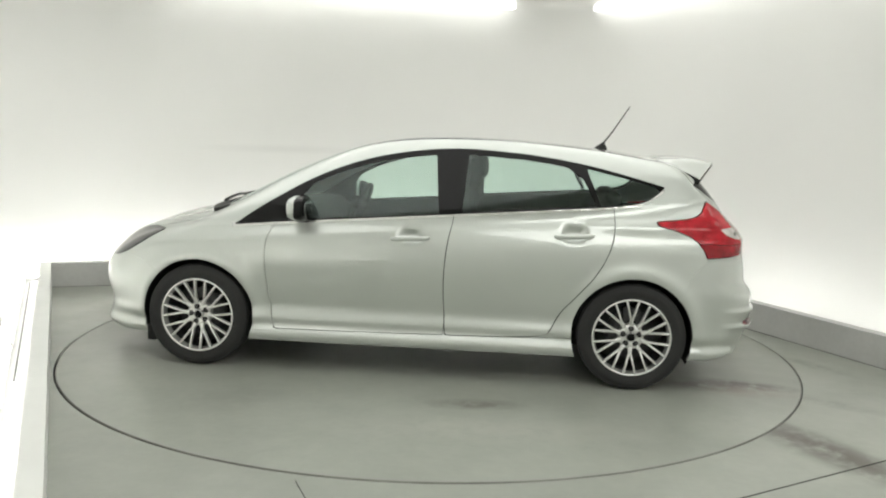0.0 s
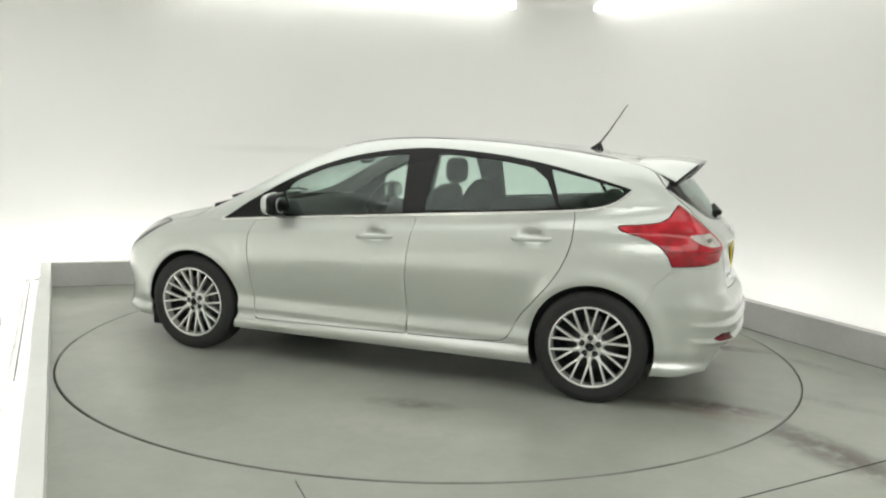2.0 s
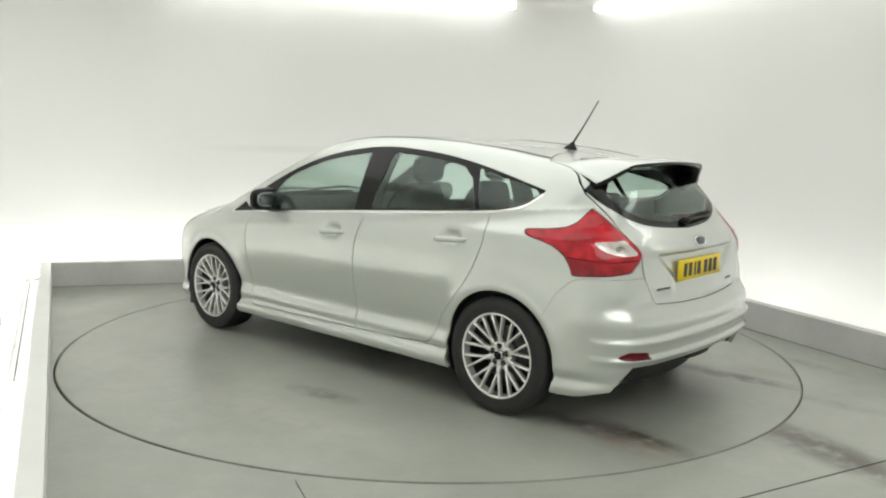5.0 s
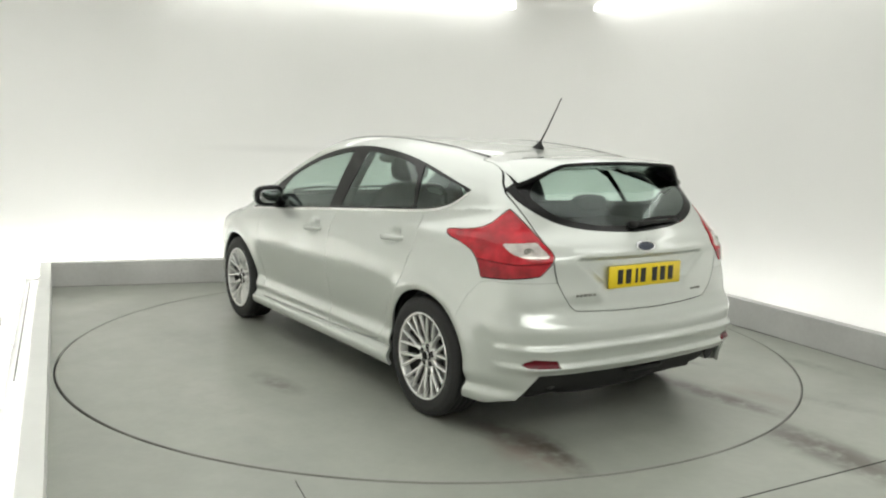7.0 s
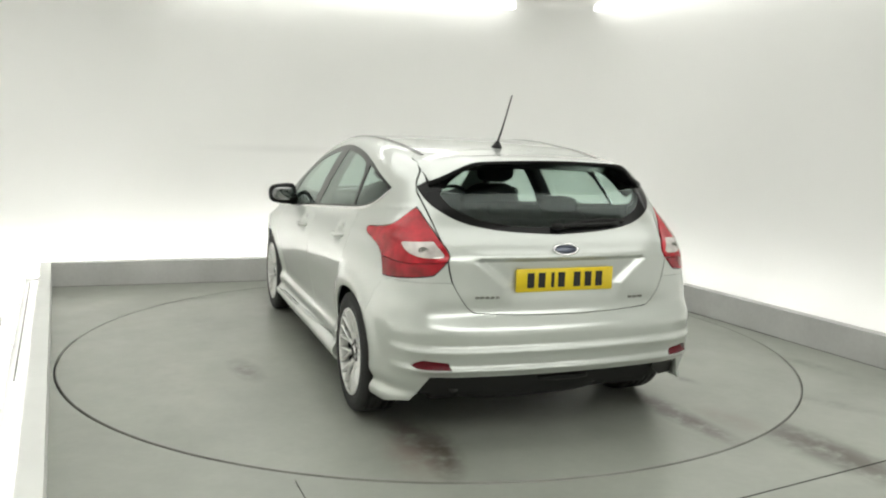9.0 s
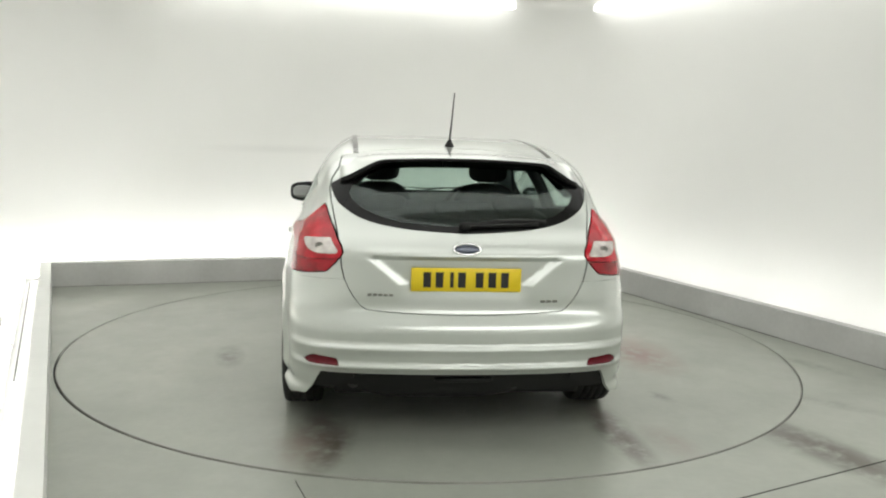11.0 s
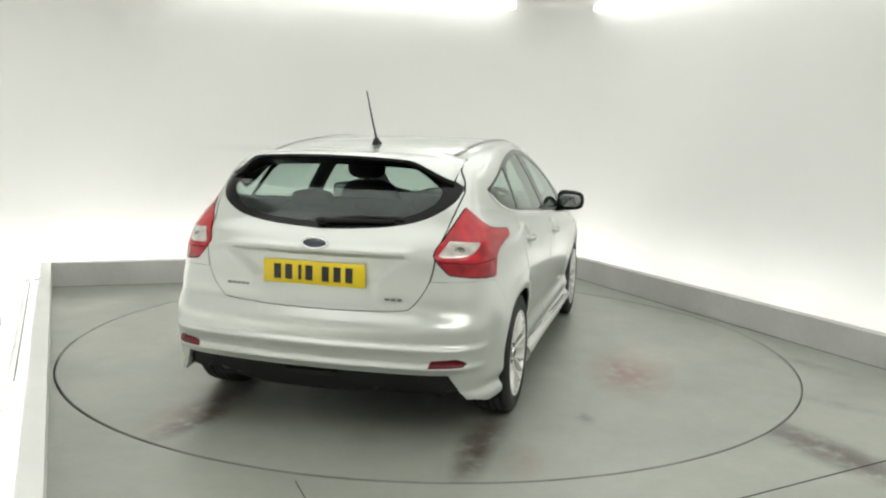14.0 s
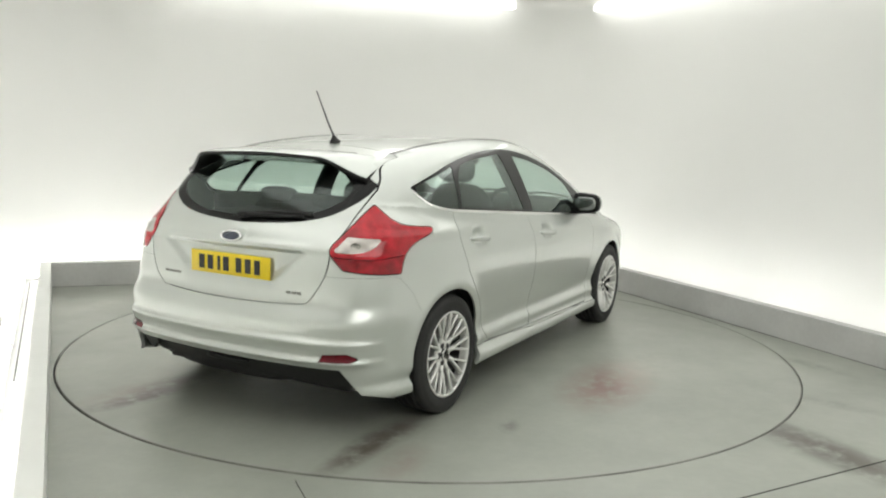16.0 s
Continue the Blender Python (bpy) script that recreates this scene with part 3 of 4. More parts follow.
def both(mesh):
    """Joins a left half with its mirror image."""
    p, n, t = mesh
    on = np.abs(p[:, 1]) < 1e-6
    idx = np.full(len(p), -1)
    idx[on] = np.where(on)[0]
    idx[~on] = len(p) + np.arange((~on).sum())
    flip = np.array([1, -1, 1])
    n = n.copy()
    n[on, 1] = 0
    return np.concatenate([p, p[~on] * flip]), np.concatenate([n, n[~on] * flip]), np.concatenate([t, idx[t][:, ::-1]])


def mirrored(mesh):
    p, n, t = mesh
    return p * [1, -1, 1], n * [1, -1, 1], t[:, ::-1]


def shell(name, mesh, thick=0.014, lift=0.0):
    """A panel of the hull with thickness and returned edges."""
    p, n, t = mesh
    p = p + n * lift
    m = len(p)
    q = p - n * thick
    edges = np.concatenate([t[:, [0, 1]], t[:, [1, 2]], t[:, [2, 0]]])
    key = np.sort(edges, 1)
    _, first, cnt = np.unique(key, axis=0, return_index=True, return_counts=True)
    rim = edges[first[cnt == 1]]
    a, b = rim[:, 0], rim[:, 1]
    k = len(rim)
    wn = np.cross(p[b] - p[a], n[a])
    wn /= np.maximum(np.linalg.norm(wn, axis=1, keepdims=True), 1e-9)
    verts = np.concatenate([p, q, p[a], p[b], q[b], q[a]])
    normals = np.concatenate([n, -n, wn, wn, wn, wn])
    i = np.arange(k) + 2 * m
    faces = [tuple(f) for f in t] + [tuple(f[::-1] + m) for f in t] + list(zip(i + k, i, i + 3 * k, i + 2 * k))
    return mesh_from(name, verts, faces, normals=normals)


# outlines, in metres on the car: x forward, y to its left, z up, from the middle of the wheelbase
DLO = rounded([(1.10, 0.888), (0.97, 0.985), (0.83, 1.072), (0.69, 1.155), (0.49, 1.25), (0.28, 1.318), (0.07, 1.36), (-0.17, 1.387), (-0.38, 1.388), (-0.73, 1.362), (-1.04, 1.313), (-1.30, 1.25), (-1.49, 1.197), (-1.41, 1.125), (-1.33, 1.095), (-1.2, 1.075), (-1.04, 1.062), (-0.24, 1.0), (0.66, 0.928)], 2, keep=(0, 12))
FRONT_DOOR = rounded([(0.80, 1.0), (0.82, 0.93), (0.875, 0.84), (0.895, 0.73), (0.885, 0.54), (0.85, 0.30), (0.845, 0.262), (0.80, 0.258), (-0.19, 0.270), (-0.215, 0.275), (-0.20, 0.60), (-0.22, 0.83), (-0.26, 1.02), (-0.26, 1.08), (0.80, 1.08)], 1, keep=(12, 13, 14))
REAR_DOOR = rounded([(-0.26, 1.08), (-0.26, 1.02), (-0.22, 0.83), (-0.20, 0.60), (-0.215, 0.275), (-0.235, 0.270), (-0.78, 0.285), (-0.84, 0.31), (-0.90, 0.44), (-0.97, 0.52), (-1.12, 0.70), (-1.19, 0.86), (-1.20, 1.0), (-1.18, 1.13)], 1, keep=(0, 1, 13))
FRONT_GLASS = rounded([(0.70, 0.94), (0.68, 1.125), (0.49, 1.222), (0.28, 1.288), (0.07, 1.328), (-0.12, 1.352), (-0.16, 1.015), (-0.16, 1.0), (0.66, 0.942)], 1, keep=(0, 5, 6, 7, 8))
REAR_GLASS = rounded([(-0.32, 1.357), (-0.38, 1.356), (-0.73, 1.332), (-0.98, 1.288), (-1.09, 1.08), (-1.04, 1.075), (-0.30, 1.018)], 1, keep=(0, 4, 6))
QUARTER_GLASS = rounded([(-1.025, 1.297), (-1.30, 1.235), (-1.475, 1.190), (-1.405, 1.130), (-1.32, 1.100), (-1.15, 1.078), (-1.115, 1.078)], 1, keep=(0, 6))
TAIL_LAMP = rounded([(-0.428, 0.995), (-0.45, 1.005), (-0.55, 1.012), (-0.655, 1.035), (-0.755, 1.122), (-0.80, 1.09), (-0.90, 1.0), (-0.99, 0.922), (-0.985, 0.885), (-0.93, 0.822), (-0.80, 0.806), (-0.640, 0.798), (-0.628, 0.85), (-0.597, 0.905), (-0.53, 0.945), (-0.44, 0.972)], 1, keep=(4, 9, 11))
CLEAR_LENS = rounded([(-0.735, 0.965), (-0.90, 0.974), (-0.972, 0.910), (-0.955, 0.902), (-0.86, 0.902), (-0.785, 0.922)], 1, keep=(0, 1, 2))
BACK_GLASS = rounded([(-0.1, 1.0), (-0.1, 1.42), (0.2, 1.42), (0.40, 1.345), (0.53, 1.285), (0.645, 1.212), (0.622, 1.145), (0.56, 1.095), (0.48, 1.055), (0.36, 1.028), (0.2, 1.012)], 1, keep=(0, 1, 5))
BACK_CLEAR = rounded([(-0.1, 1.035), (-0.1, 1.40), (0.2, 1.40), (0.34, 1.325), (0.46, 1.262), (0.56, 1.195), (0.54, 1.150), (0.49, 1.108), (0.42, 1.078), (0.32, 1.053), (0.2, 1.040)], 1, keep=(0, 1))
HATCH = rounded([(-0.1, 0.632), (-0.1, 1.6), (0.565, 1.6), (0.588, 1.32), (0.653, 1.213), (0.635, 1.12), (0.595, 0.96), (0.578, 0.81), (0.540, 0.728), (0.482, 0.654), (0.44, 0.645), (0.2, 0.634)], 1, keep=(0, 1))
WINDSCREEN = rounded([(1.36, -0.1), (1.36, 0.2), (1.27, 0.48), (1.12, 0.635), (0.98, 0.655), (0.6, 0.585), (0.33, 0.545), (0.34, 0.3), (0.36, -0.1)], 1, keep=(0, 8))
BONNET = rounded([(1.34, -0.1), (1.34, 0.2), (1.25, 0.50), (1.22, 0.66), (1.5, 0.70), (1.75, 0.665), (1.93, 0.57), (2.0, 0.35), (2.02, -0.1)], 1, keep=(0, 8))
ROOF_SLIT = [(0.40, 0.515), (0.40, 0.536), (-0.3, 0.545), (-1.37, 0.535), (-1.37, 0.508), (-0.3, 0.519)]
HEAD_LAMP = rounded([(1.57, 0.835), (1.70, 0.845), (1.84, 0.80), (1.93, 0.725), (1.965, 0.66), (1.90, 0.655), (1.80, 0.69), (1.70, 0.75)], 1, keep=(0,))
FRONT_BUMPER = rounded([(1.60, 0.60), (1.70, 0.655), (1.80, 0.675), (2.4, 0.66), (2.4, 0.0), (1.55, 0.0), (1.55, 0.5)], 0)
REAR_BUMPER = rounded([(-1.55, 0.0), (-1.58, 0.52), (-1.66, 0.70), (-1.74, 0.775), (-1.80, 0.79), (-2.4, 0.79), (-2.4, 0.0)], 0)
SKIRT = [(1.05, 0.0), (1.05, 0.245), (0.85, 0.248), (-0.22, 0.258), (-0.84, 0.285), (-1.05, 0.295), (-1.05, 0.0)]
REFLECTOR = rounded([(0.585, 0.398), (0.60, 0.430), (0.71, 0.440), (0.76, 0.415), (0.735, 0.400)], 0)
DIFFUSER = [(-0.1, 0.0), (-0.1, 0.337), (0.30, 0.339), (0.52, 0.350), (0.57, 0.335), (0.675, 0.25), (0.71, 0.0)]


def arch(p):
    r = np.hypot(np.abs(p[:, 0]) - WHEEL_X, p[:, 2] - WHEEL_Z)
    return np.where(p[:, 1] > 0.4, 0.352 - r, -1.0)


def split(mesh, field, gap=0.0025):
    """(inside, rest) on both sides of an outline, with a gap between."""
    s = field(mesh[0])
    return cut(mesh, s + gap), cut(mesh, gap - s)


def panels(car):
    whole = cut(hull_mesh(), lambda p: -p[:, 1])
    whole = cut(whole, lambda p: 0.19 + 0.04 * step(-p[:, 0], 1.75, 1.95) - p[:, 2])
    whole = cut(whole, lambda p: arch(p))

    def pair(name, mesh, material, parent=car, label="", thick=0.014, lift=0.0):
        made = []
        for k, m in enumerate((mesh, mirrored(mesh))):
            owner = parent[k] if isinstance(parent, list) else parent
            made.append(part(name, shell(name, m, thick, lift), material, owner, label))
            made[-1].visible_shadow = "glass" not in name
        return made

    def single(name, mesh, material, parent=car, label="", thick=0.014, lift=0.0):
        ob = part(name, shell(name, both(mesh), thick, lift), material, parent, label)
        ob.visible_shadow = name not in ("windscreen", "rear_window")
        return ob

    # glazing band
    dlo, rest = split(whole, from_side(DLO), 0.0)
    front_w, dlo = split(dlo, from_side(FRONT_GLASS), 0.0)
    rear_w, dlo = split(dlo, from_side(REAR_GLASS), 0.0)
    quarter, dlo = split(dlo, from_side(QUARTER_GLASS), 0.0)
    waist, rest = split(rest, lambda p: np.maximum(np.maximum(inside_of(DLO, p[:, 0], p[:, 2]) - 0.013, p[:, 2] - BELT(p[:, 0]) - 0.012 - 0.072 * step(-p[:, 0], 1.0, 1.45)), 0.42 - p[:, 1]), 0.0)
    # lamps
    tail, rest = split(rest, from_corner(TAIL_LAMP), 0.0026)
    lens, tail = split(tail, from_corner(CLEAR_LENS), 0.0005)
    low_tail, tail = split(tail, lambda p: p[:, 2] - 0.872 - 0.06 * np.abs(0.7071 * (p[:, 0] + p[:, 1]) + 0.80), 0.0015)
    head, rest = split(rest, from_side(HEAD_LAMP), 0.002)
    # rear end
    rear_bumper, rest = split(rest, lambda p: np.maximum(np.maximum(inside_of(REAR_BUMPER, p[:, 0], p[:, 2]), -1.0), np.minimum(inside_of(HATCH, p[:, 1], p[:, 2]) * -1, 1.0)), 0.0006)
    back_glass, rest = split(rest, from_back(BACK_GLASS, -1.45), 0.001)
    back_clear, back_glass = split(back_glass, from_back(BACK_CLEAR, -1.45), 0.0)
    hatch, rest = split(rest, lambda p: np.maximum(inside_of(HATCH, p[:, 1], p[:, 2]), p[:, 0] + 1.24 + 0.5 * p[:, 1] ** 2), 0.0034)
    # front end
    front_bumper, rest = split(rest, from_side(FRONT_BUMPER, -1), 0.0006)
    screen, rest = split(rest, from_top(WINDSCREEN, 0.9), 0.001)
    bonnet, rest = split(rest, from_top(BONNET))
    # flanks
    door_f, rest = split(rest, from_side(FRONT_DOOR))
    door_r, rest = split(rest, from_side(REAR_DOOR))
    slit, rest = split(rest, from_top(np.array(ROOF_SLIT), 1.2), 0.0)
    skirt, rest = split(rest, from_side(np.array(SKIRT), 0.3), 0.0015)
    fender, rest = split(rest, lambda p: np.maximum(0.845 - p[:, 0], p[:, 2] - 1.0), 0.0)

    single("body_side_and_roof", rest, M_PAINT)
    doors_f = pair("front_door", door_f, M_PAINT)
    doors_r = pair("rear_door", door_r, M_PAINT)
    pair("front_wing", fender, M_PAINT)
    pair("side_skirt", skirt, M_PAINT, thick=0.02, lift=0.006)
    single("bonnet", bonnet, M_PAINT)
    single("windscreen", screen, M_GLASS, thick=0.005)
    bumper_f = single("front_bumper", front_bumper, M_PAINT)
    reflector, rear_bumper = split(rear_bumper, from_back(REFLECTOR, -1.5), 0.001)
    diffuser, rear_bumper = split(rear_bumper, lambda p: np.maximum(np.minimum(inside_of(np.array(DIFFUSER), p[:, 1], p[:, 2]), np.maximum((p[:, 0] + 1.925 + 0.61 * (p[:, 2] - 0.21)) * 0.85, p[:, 2] - 0.358)), p[:, 0] + 1.80), 0.001)
    bumper_r = single("rear_bumper", rear_bumper, M_PAINT, thick=0.018)
    corner = cut(diffuser, lambda p: np.maximum(0.52 - np.abs(p[:, 1]), -(p[:, 0] + 1.925 + 0.61 * (p[:, 2] - 0.21)) - 0.05))
    diffuser = cut(diffuser, lambda p: 0.262 - 0.05 * np.abs(p[:, 1]) - p[:, 2])
    tuck = np.maximum(0.37 - diffuser[0][:, 2], 0) * 0.8
    diffuser = (diffuser[0] + tuck[:, None] * [1, 0, 0], diffuser[1], diffuser[2])
    single("diffuser", diffuser, M_PLASTIC, bumper_r, "black plastic diffuser", thick=0.02, lift=-0.012)
    corner = cut(corner, lambda p: 0.262 - p[:, 2])
    drawn_in = np.maximum(0.37 - corner[0][:, 2], 0) * 0.35
    corner = (corner[0] + drawn_in[:, None] * [1, 0, 0], corner[1], corner[2])
    pair("diffuser_corner", corner, M_PLASTIC, bumper_r, "black plastic edge of the diffuser", thick=0.012, lift=-0.010)
    pair("reflector", reflector, M_REFLECTOR, bumper_r, "dark red rear reflector", lift=-0.002)
    tailgate = single("tailgate", hatch, M_PAINT)
    single("window_surround", back_glass, M_BLACK, tailgate, "gloss black glazing border", thick=0.006, lift=-0.001)
    single("rear_window", back_clear, M_GLASS_DARK, tailgate, "dark tinted rear window", thick=0.005, lift=-0.001)
    pair("waist_moulding", waist, M_TRIM, label="bright satin window line strip", lift=0.003)
    pair("pillar_trim", dlo, M_BLACK, label="gloss black pillar and window trim", lift=-0.002)
    pair("door_glass", front_w, M_GLASS, doors_f, "tinted door glass", 0.005, -0.004)
    pair("door_glass", rear_w, M_GLASS_DARK, doors_r, "tinted door glass", 0.005, -0.004)
    pair("quarter_glass", quarter, M_GLASS_DARK, label="small tinted quarter window", thick=0.005, lift=-0.004)
    pair("roof_moulding", slit, M_BLACK, label="thin black roof moulding", lift=0.002)
    lamps = pair("tail_lamp", tail, M_RED, label="red tail lamp", lift=0.003)
    pair("fog_segment", low_tail, M_RED_DEEP, lamps, "deep red lower segment", lift=0.002)
    lenses = pair("reversing_lens", lens, M_LENS, car, "clear reversing lens", lift=0.003)
    pair("head_lamp", head, M_HEAD, label="dark smoked headlamp", lift=0.002)
    return doors_f, doors_r, tailgate, bumper_r, bumper_f, lenses


def on_hull(x, z, sign=1):
    """The flank's y at x, z, and its outward normal."""
    y = np.linspace(0.3, 1.0, 1401)
    v = hull(np.full_like(y, x), y, np.full_like(y, z))
    return float(y[np.argmax(v > 0)]) * sign


def on_top(x, y):
    z = np.linspace(1.1, 1.5, 1601)
    v = hull(np.full_like(z, x), np.full_like(z, y), z)
    return float(z[np.argmax(v > 0)])


def on_tail(y, z):
    x = np.linspace(-2.3, -1.4, 1801)
    v = hull(x, np.full_like(x, y), np.full_like(x, z))
    return float(x[np.argmax(v < 0)])


car = tagged(new("car"), "silver five-door hatchback car parked on the turntable", "car")
DOORS_F, DOORS_R, TAILGATE, BUMPER_R, BUMPER_F, LENSES = panels(car)


def lathe(profile, segments=64):
    """A mesh turned about the y axis from (radius, y) points."""
    verts, faces = [], []
    n = len(profile)
    for i in range(segments):
        a = 2 * math.pi * i / segments
        for r, y in profile:
            verts.append((r * math.cos(a), y, r * math.sin(a)))
    for i in range(segments):
        j = (i + 1) % segments
        for k in range(n - 1):
            faces.append((i * n + k, i * n + k + 1, j * n + k + 1, j * n + k))
    return mesh_from("turned", verts, faces, smooth=True)


def joined(parts_list):
    bm = bmesh.new()
    for p in parts_list:
        if isinstance(p, bmesh.types.BMesh):
            me = bpy.data.meshes.new("tmp")
            p.to_mesh(me)
            p.free()
            p = me
        bm.from_mesh(p)
    return bm


def rod(a, b, w, h, taper=1.0, up=(0, 1, 0)):
    """A slightly bevelled bar between two points, w wide and h deep along up."""
    a, b = Vector(a), Vector(b)
    d = b - a
    y = Vector(up)
    x = d.cross(y).normalized()
    y = x.cross(d).normalized()
    bm = bmesh.new()
    bmesh.ops.create_cube(bm, size=1)
    for v in bm.verts:
        k = taper if v.co.z > 0 else 1.0
        v.co = a + d * (v.co.z + 0.5) + x * v.co.x * w * k + y * v.co.y * h
    bmesh.ops.recalc_face_normals(bm, faces=bm.faces)
    bmesh.ops.bevel(bm, geom=bm.edges[:], offset=min(w, h) * 0.22, segments=1, affect="EDGES")
    for f in bm.faces:
        f.smooth = True
    return bm


def build_wheels(car):
    R = 0.318
    tyre_me = lathe([(0.222, -0.10), (0.235, -0.102), (0.272, -0.104), (0.300, -0.099), (0.312, -0.092), (0.3165, -0.076), (0.318, -0.062), (0.310, -0.060), (0.310, -0.053), (0.318, -0.051),
                     (0.318, -0.024), (0.310, -0.022), (0.310, -0.014), (0.318, -0.012), (0.318, 0.012), (0.310, 0.014), (0.310, 0.022), (0.318, 0.024), (0.318, 0.051), (0.310, 0.053), (0.310, 0.060),
                     (0.318, 0.062), (0.3165, 0.076), (0.312, 0.092), (0.300, 0.099), (0.285, 0.1025), (0.283, 0.104), (0.272, 0.104), (0.252, 0.1035), (0.250, 0.1025), (0.236, 0.102), (0.226, 0.100)][::-1], 72)
    barrel_me = lathe([(0.150, -0.09), (0.211, -0.085), (0.211, 0.055)], 60)
    lip_me = lathe([(0.211, 0.050), (0.214, 0.066), (0.2175, 0.085), (0.2185, 0.098), (0.221, 0.102), (0.229, 0.103), (0.2315, 0.098), (0.229, 0.090), (0.224, 0.08), (0.224, -0.09)], 72)
    spokes = []
    for k in range(10):
        root = 2 * math.pi * (k + 0.5) / 10
        c, q = math.cos(root), math.sin(root)
        spokes.append(rod((0.062 * c, 0.058, 0.062 * q), (0.116 * c, 0.069, 0.116 * q), 0.027, 0.030, 0.72))
        for s in (-1, 1):
            end, start = root + s * radians(9.2), root + s * radians(2.6)
            spokes.append(rod((0.104 * math.cos(start), 0.067, 0.104 * math.sin(start)), (0.219 * math.cos(end), 0.090, 0.219 * math.sin(end)), 0.0122, 0.03, 0.92))
    hub_me = lathe([(0.0, 0.066), (0.030, 0.066), (0.032, 0.070), (0.068, 0.068), (0.076, 0.058), (0.076, 0.02), (0.04, -0.03)], 40)
    cap_me = lathe([(0.0, 0.083), (0.018, 0.082), (0.027, 0.077), (0.029, 0.06)], 32)
    ring_me = lathe([(0.0235, 0.083), (0.026, 0.0835), (0.0275, 0.082), (0.0275, 0.07)], 32)
    nut_me = lathe([(0.0, 0.066), (0.005, 0.072), (0.0085, 0.074), (0.0085, 0.060)], 12)
    hole_me = lathe([(0.0, 0.0695), (0.0175, 0.0695), (0.0175, 0.06)], 20)
    disc_me = lathe([(0.06, 0.0), (0.15, 0.0), (0.15, -0.022), (0.06, -0.022)], 48)
    drum_me = lathe([(0.02, -0.05), (0.2, -0.07), (0.2, -0.09)], 40)
    caliper = box_bm(-0.05, 0.05, -0.05, 0.03, 0.085, 0.165, 0.012, 2)
    spoke_bm = joined(spokes)
    spoke_me = bpy.data.meshes.new("spokes")
    spoke_bm.to_mesh(spoke_me)
    spoke_bm.free()
    cal_me = bpy.data.meshes.new("caliper")
    caliper.to_mesh(cal_me)
    caliper.free()
    for x, s, turn in ((WHEEL_X, 1, 13), (-WHEEL_X, 1, 0), (WHEEL_X, -1, 40), (-WHEEL_X, -1, 22)):
        wheel = part("wheel", lip_me, M_ALLOY, car, "multi-spoke silver alloy wheel")
        wheel.matrix_basis = Matrix.Translation((x, s * 0.782, WHEEL_Z)) @ Matrix.Rotation(0 if s > 0 else math.pi, 4, "Z") @ Matrix.Rotation(radians(turn), 4, "Y")
        part("tyre", tyre_me, M_RUBBER, wheel, "black rubber tyre")
        part("barrel", barrel_me, M_STEEL, wheel, "dark inner barrel")
        part("spokes", spoke_me, M_ALLOY, wheel)
        part("hub", hub_me, M_ALLOY, wheel)
        part("centre_cap", cap_me, M_BLACK, wheel, "black centre cap")
        part("cap_ring", ring_me, M_CHROME, wheel)
        for k in range(5):
            a = 2 * math.pi * k / 5 + 0.31
            for nm, me, m in (("nut_hole", hole_me, M_PLASTIC), ("wheel_nut", nut_me, M_STEEL)):
                ob = part(nm, me, m, wheel)
                ob.location = (0.050 * math.cos(a), 0.0005 if nm == "nut_hole" else 0.0015, 0.050 * math.sin(a))
        part("brake_disc", disc_me, M_STEEL, wheel)
        part("brake_backplate", drum_me, M_DARKGAP, wheel)
        part("brake_caliper", cal_me, M_STEEL, wheel)
    # arch liners
    for x in (WHEEL_X, -WHEEL_X):
        for s in (1, -1):
            verts, faces = [], []
            n = 28
            for i in range(n + 1):
                a = math.pi * (-0.14 + 1.28 * i / n)
                c, q = math.cos(a), math.sin(a)
                for r, y in ((0.358, 0.85), (0.362, 0.80), (0.365, 0.50), (0.02, 0.50)):
                    verts.append((x + r * c, s * y, max(0.16, WHEEL_Z + r * q)))
            for i in range(n):
                for k in range(3):
                    f = (4 * i + k, 4 * i + k + 1, 4 * i + k + 5, 4 * i + k + 4)
                    faces.append(f if s < 0 else f[::-1])
            part("arch_liner", mesh_from("arch_liner", verts, faces, smooth=True), M_PLASTIC, car, "black plastic wheel arch liner")
    # underbody
    part("underbody", box_bm(-1.85, 1.85, -0.62, 0.62, 0.19, 0.30, 0.03, 2), M_PLASTIC, car, "dark underbody")


build_wheels(car)


def loft(rings, closed=True, caps=True, name="loft"):
    """A smooth skin over rings of equally many points."""
    n = len(rings[0])
    verts = [v for r in rings for v in r]
    faces = []
    for i in range(len(rings) - 1):
        for k in range(n if closed else n - 1):
            j = (k + 1) % n
            faces.append((i * n + k, i * n + j, (i + 1) * n + j, (i + 1) * n + k))
    if caps:
        faces += [tuple(range(n - 1, -1, -1)), tuple(range((len(rings) - 1) * n, len(rings) * n))]
    return mesh_from(name, verts, faces, smooth=True)


def fixed(me):
    """Outward normals for a skin."""
    bm = bmesh.new()
    bm.from_mesh(me)
    bmesh.ops.recalc_face_normals(bm, faces=bm.faces)
    bm.to_mesh(me)
    bm.free()
    return me


def blob(cx, cy, cz, rx, ry, rz, power=2.6, n=20, m=12, squash=None):
    """A soft superellipsoid lump."""
    def sp(v):
        return math.copysign(abs(v) ** (2 / power), v)
    rings = []
    for i in range(1, m):
        a = -math.pi / 2 + math.pi * i / m
        ring = []
        for k in range(n):
            b = 2 * math.pi * k / n
            p = [sp(math.cos(a)) * sp(math.cos(b)) * rx, sp(math.cos(a)) * sp(math.sin(b)) * ry, sp(math.sin(a)) * rz]
            if squash:
                p = squash(*p)
            ring.append((cx + p[0], cy + p[1], cz + p[2]))
        rings.append(ring)
    return fixed(loft(rings))


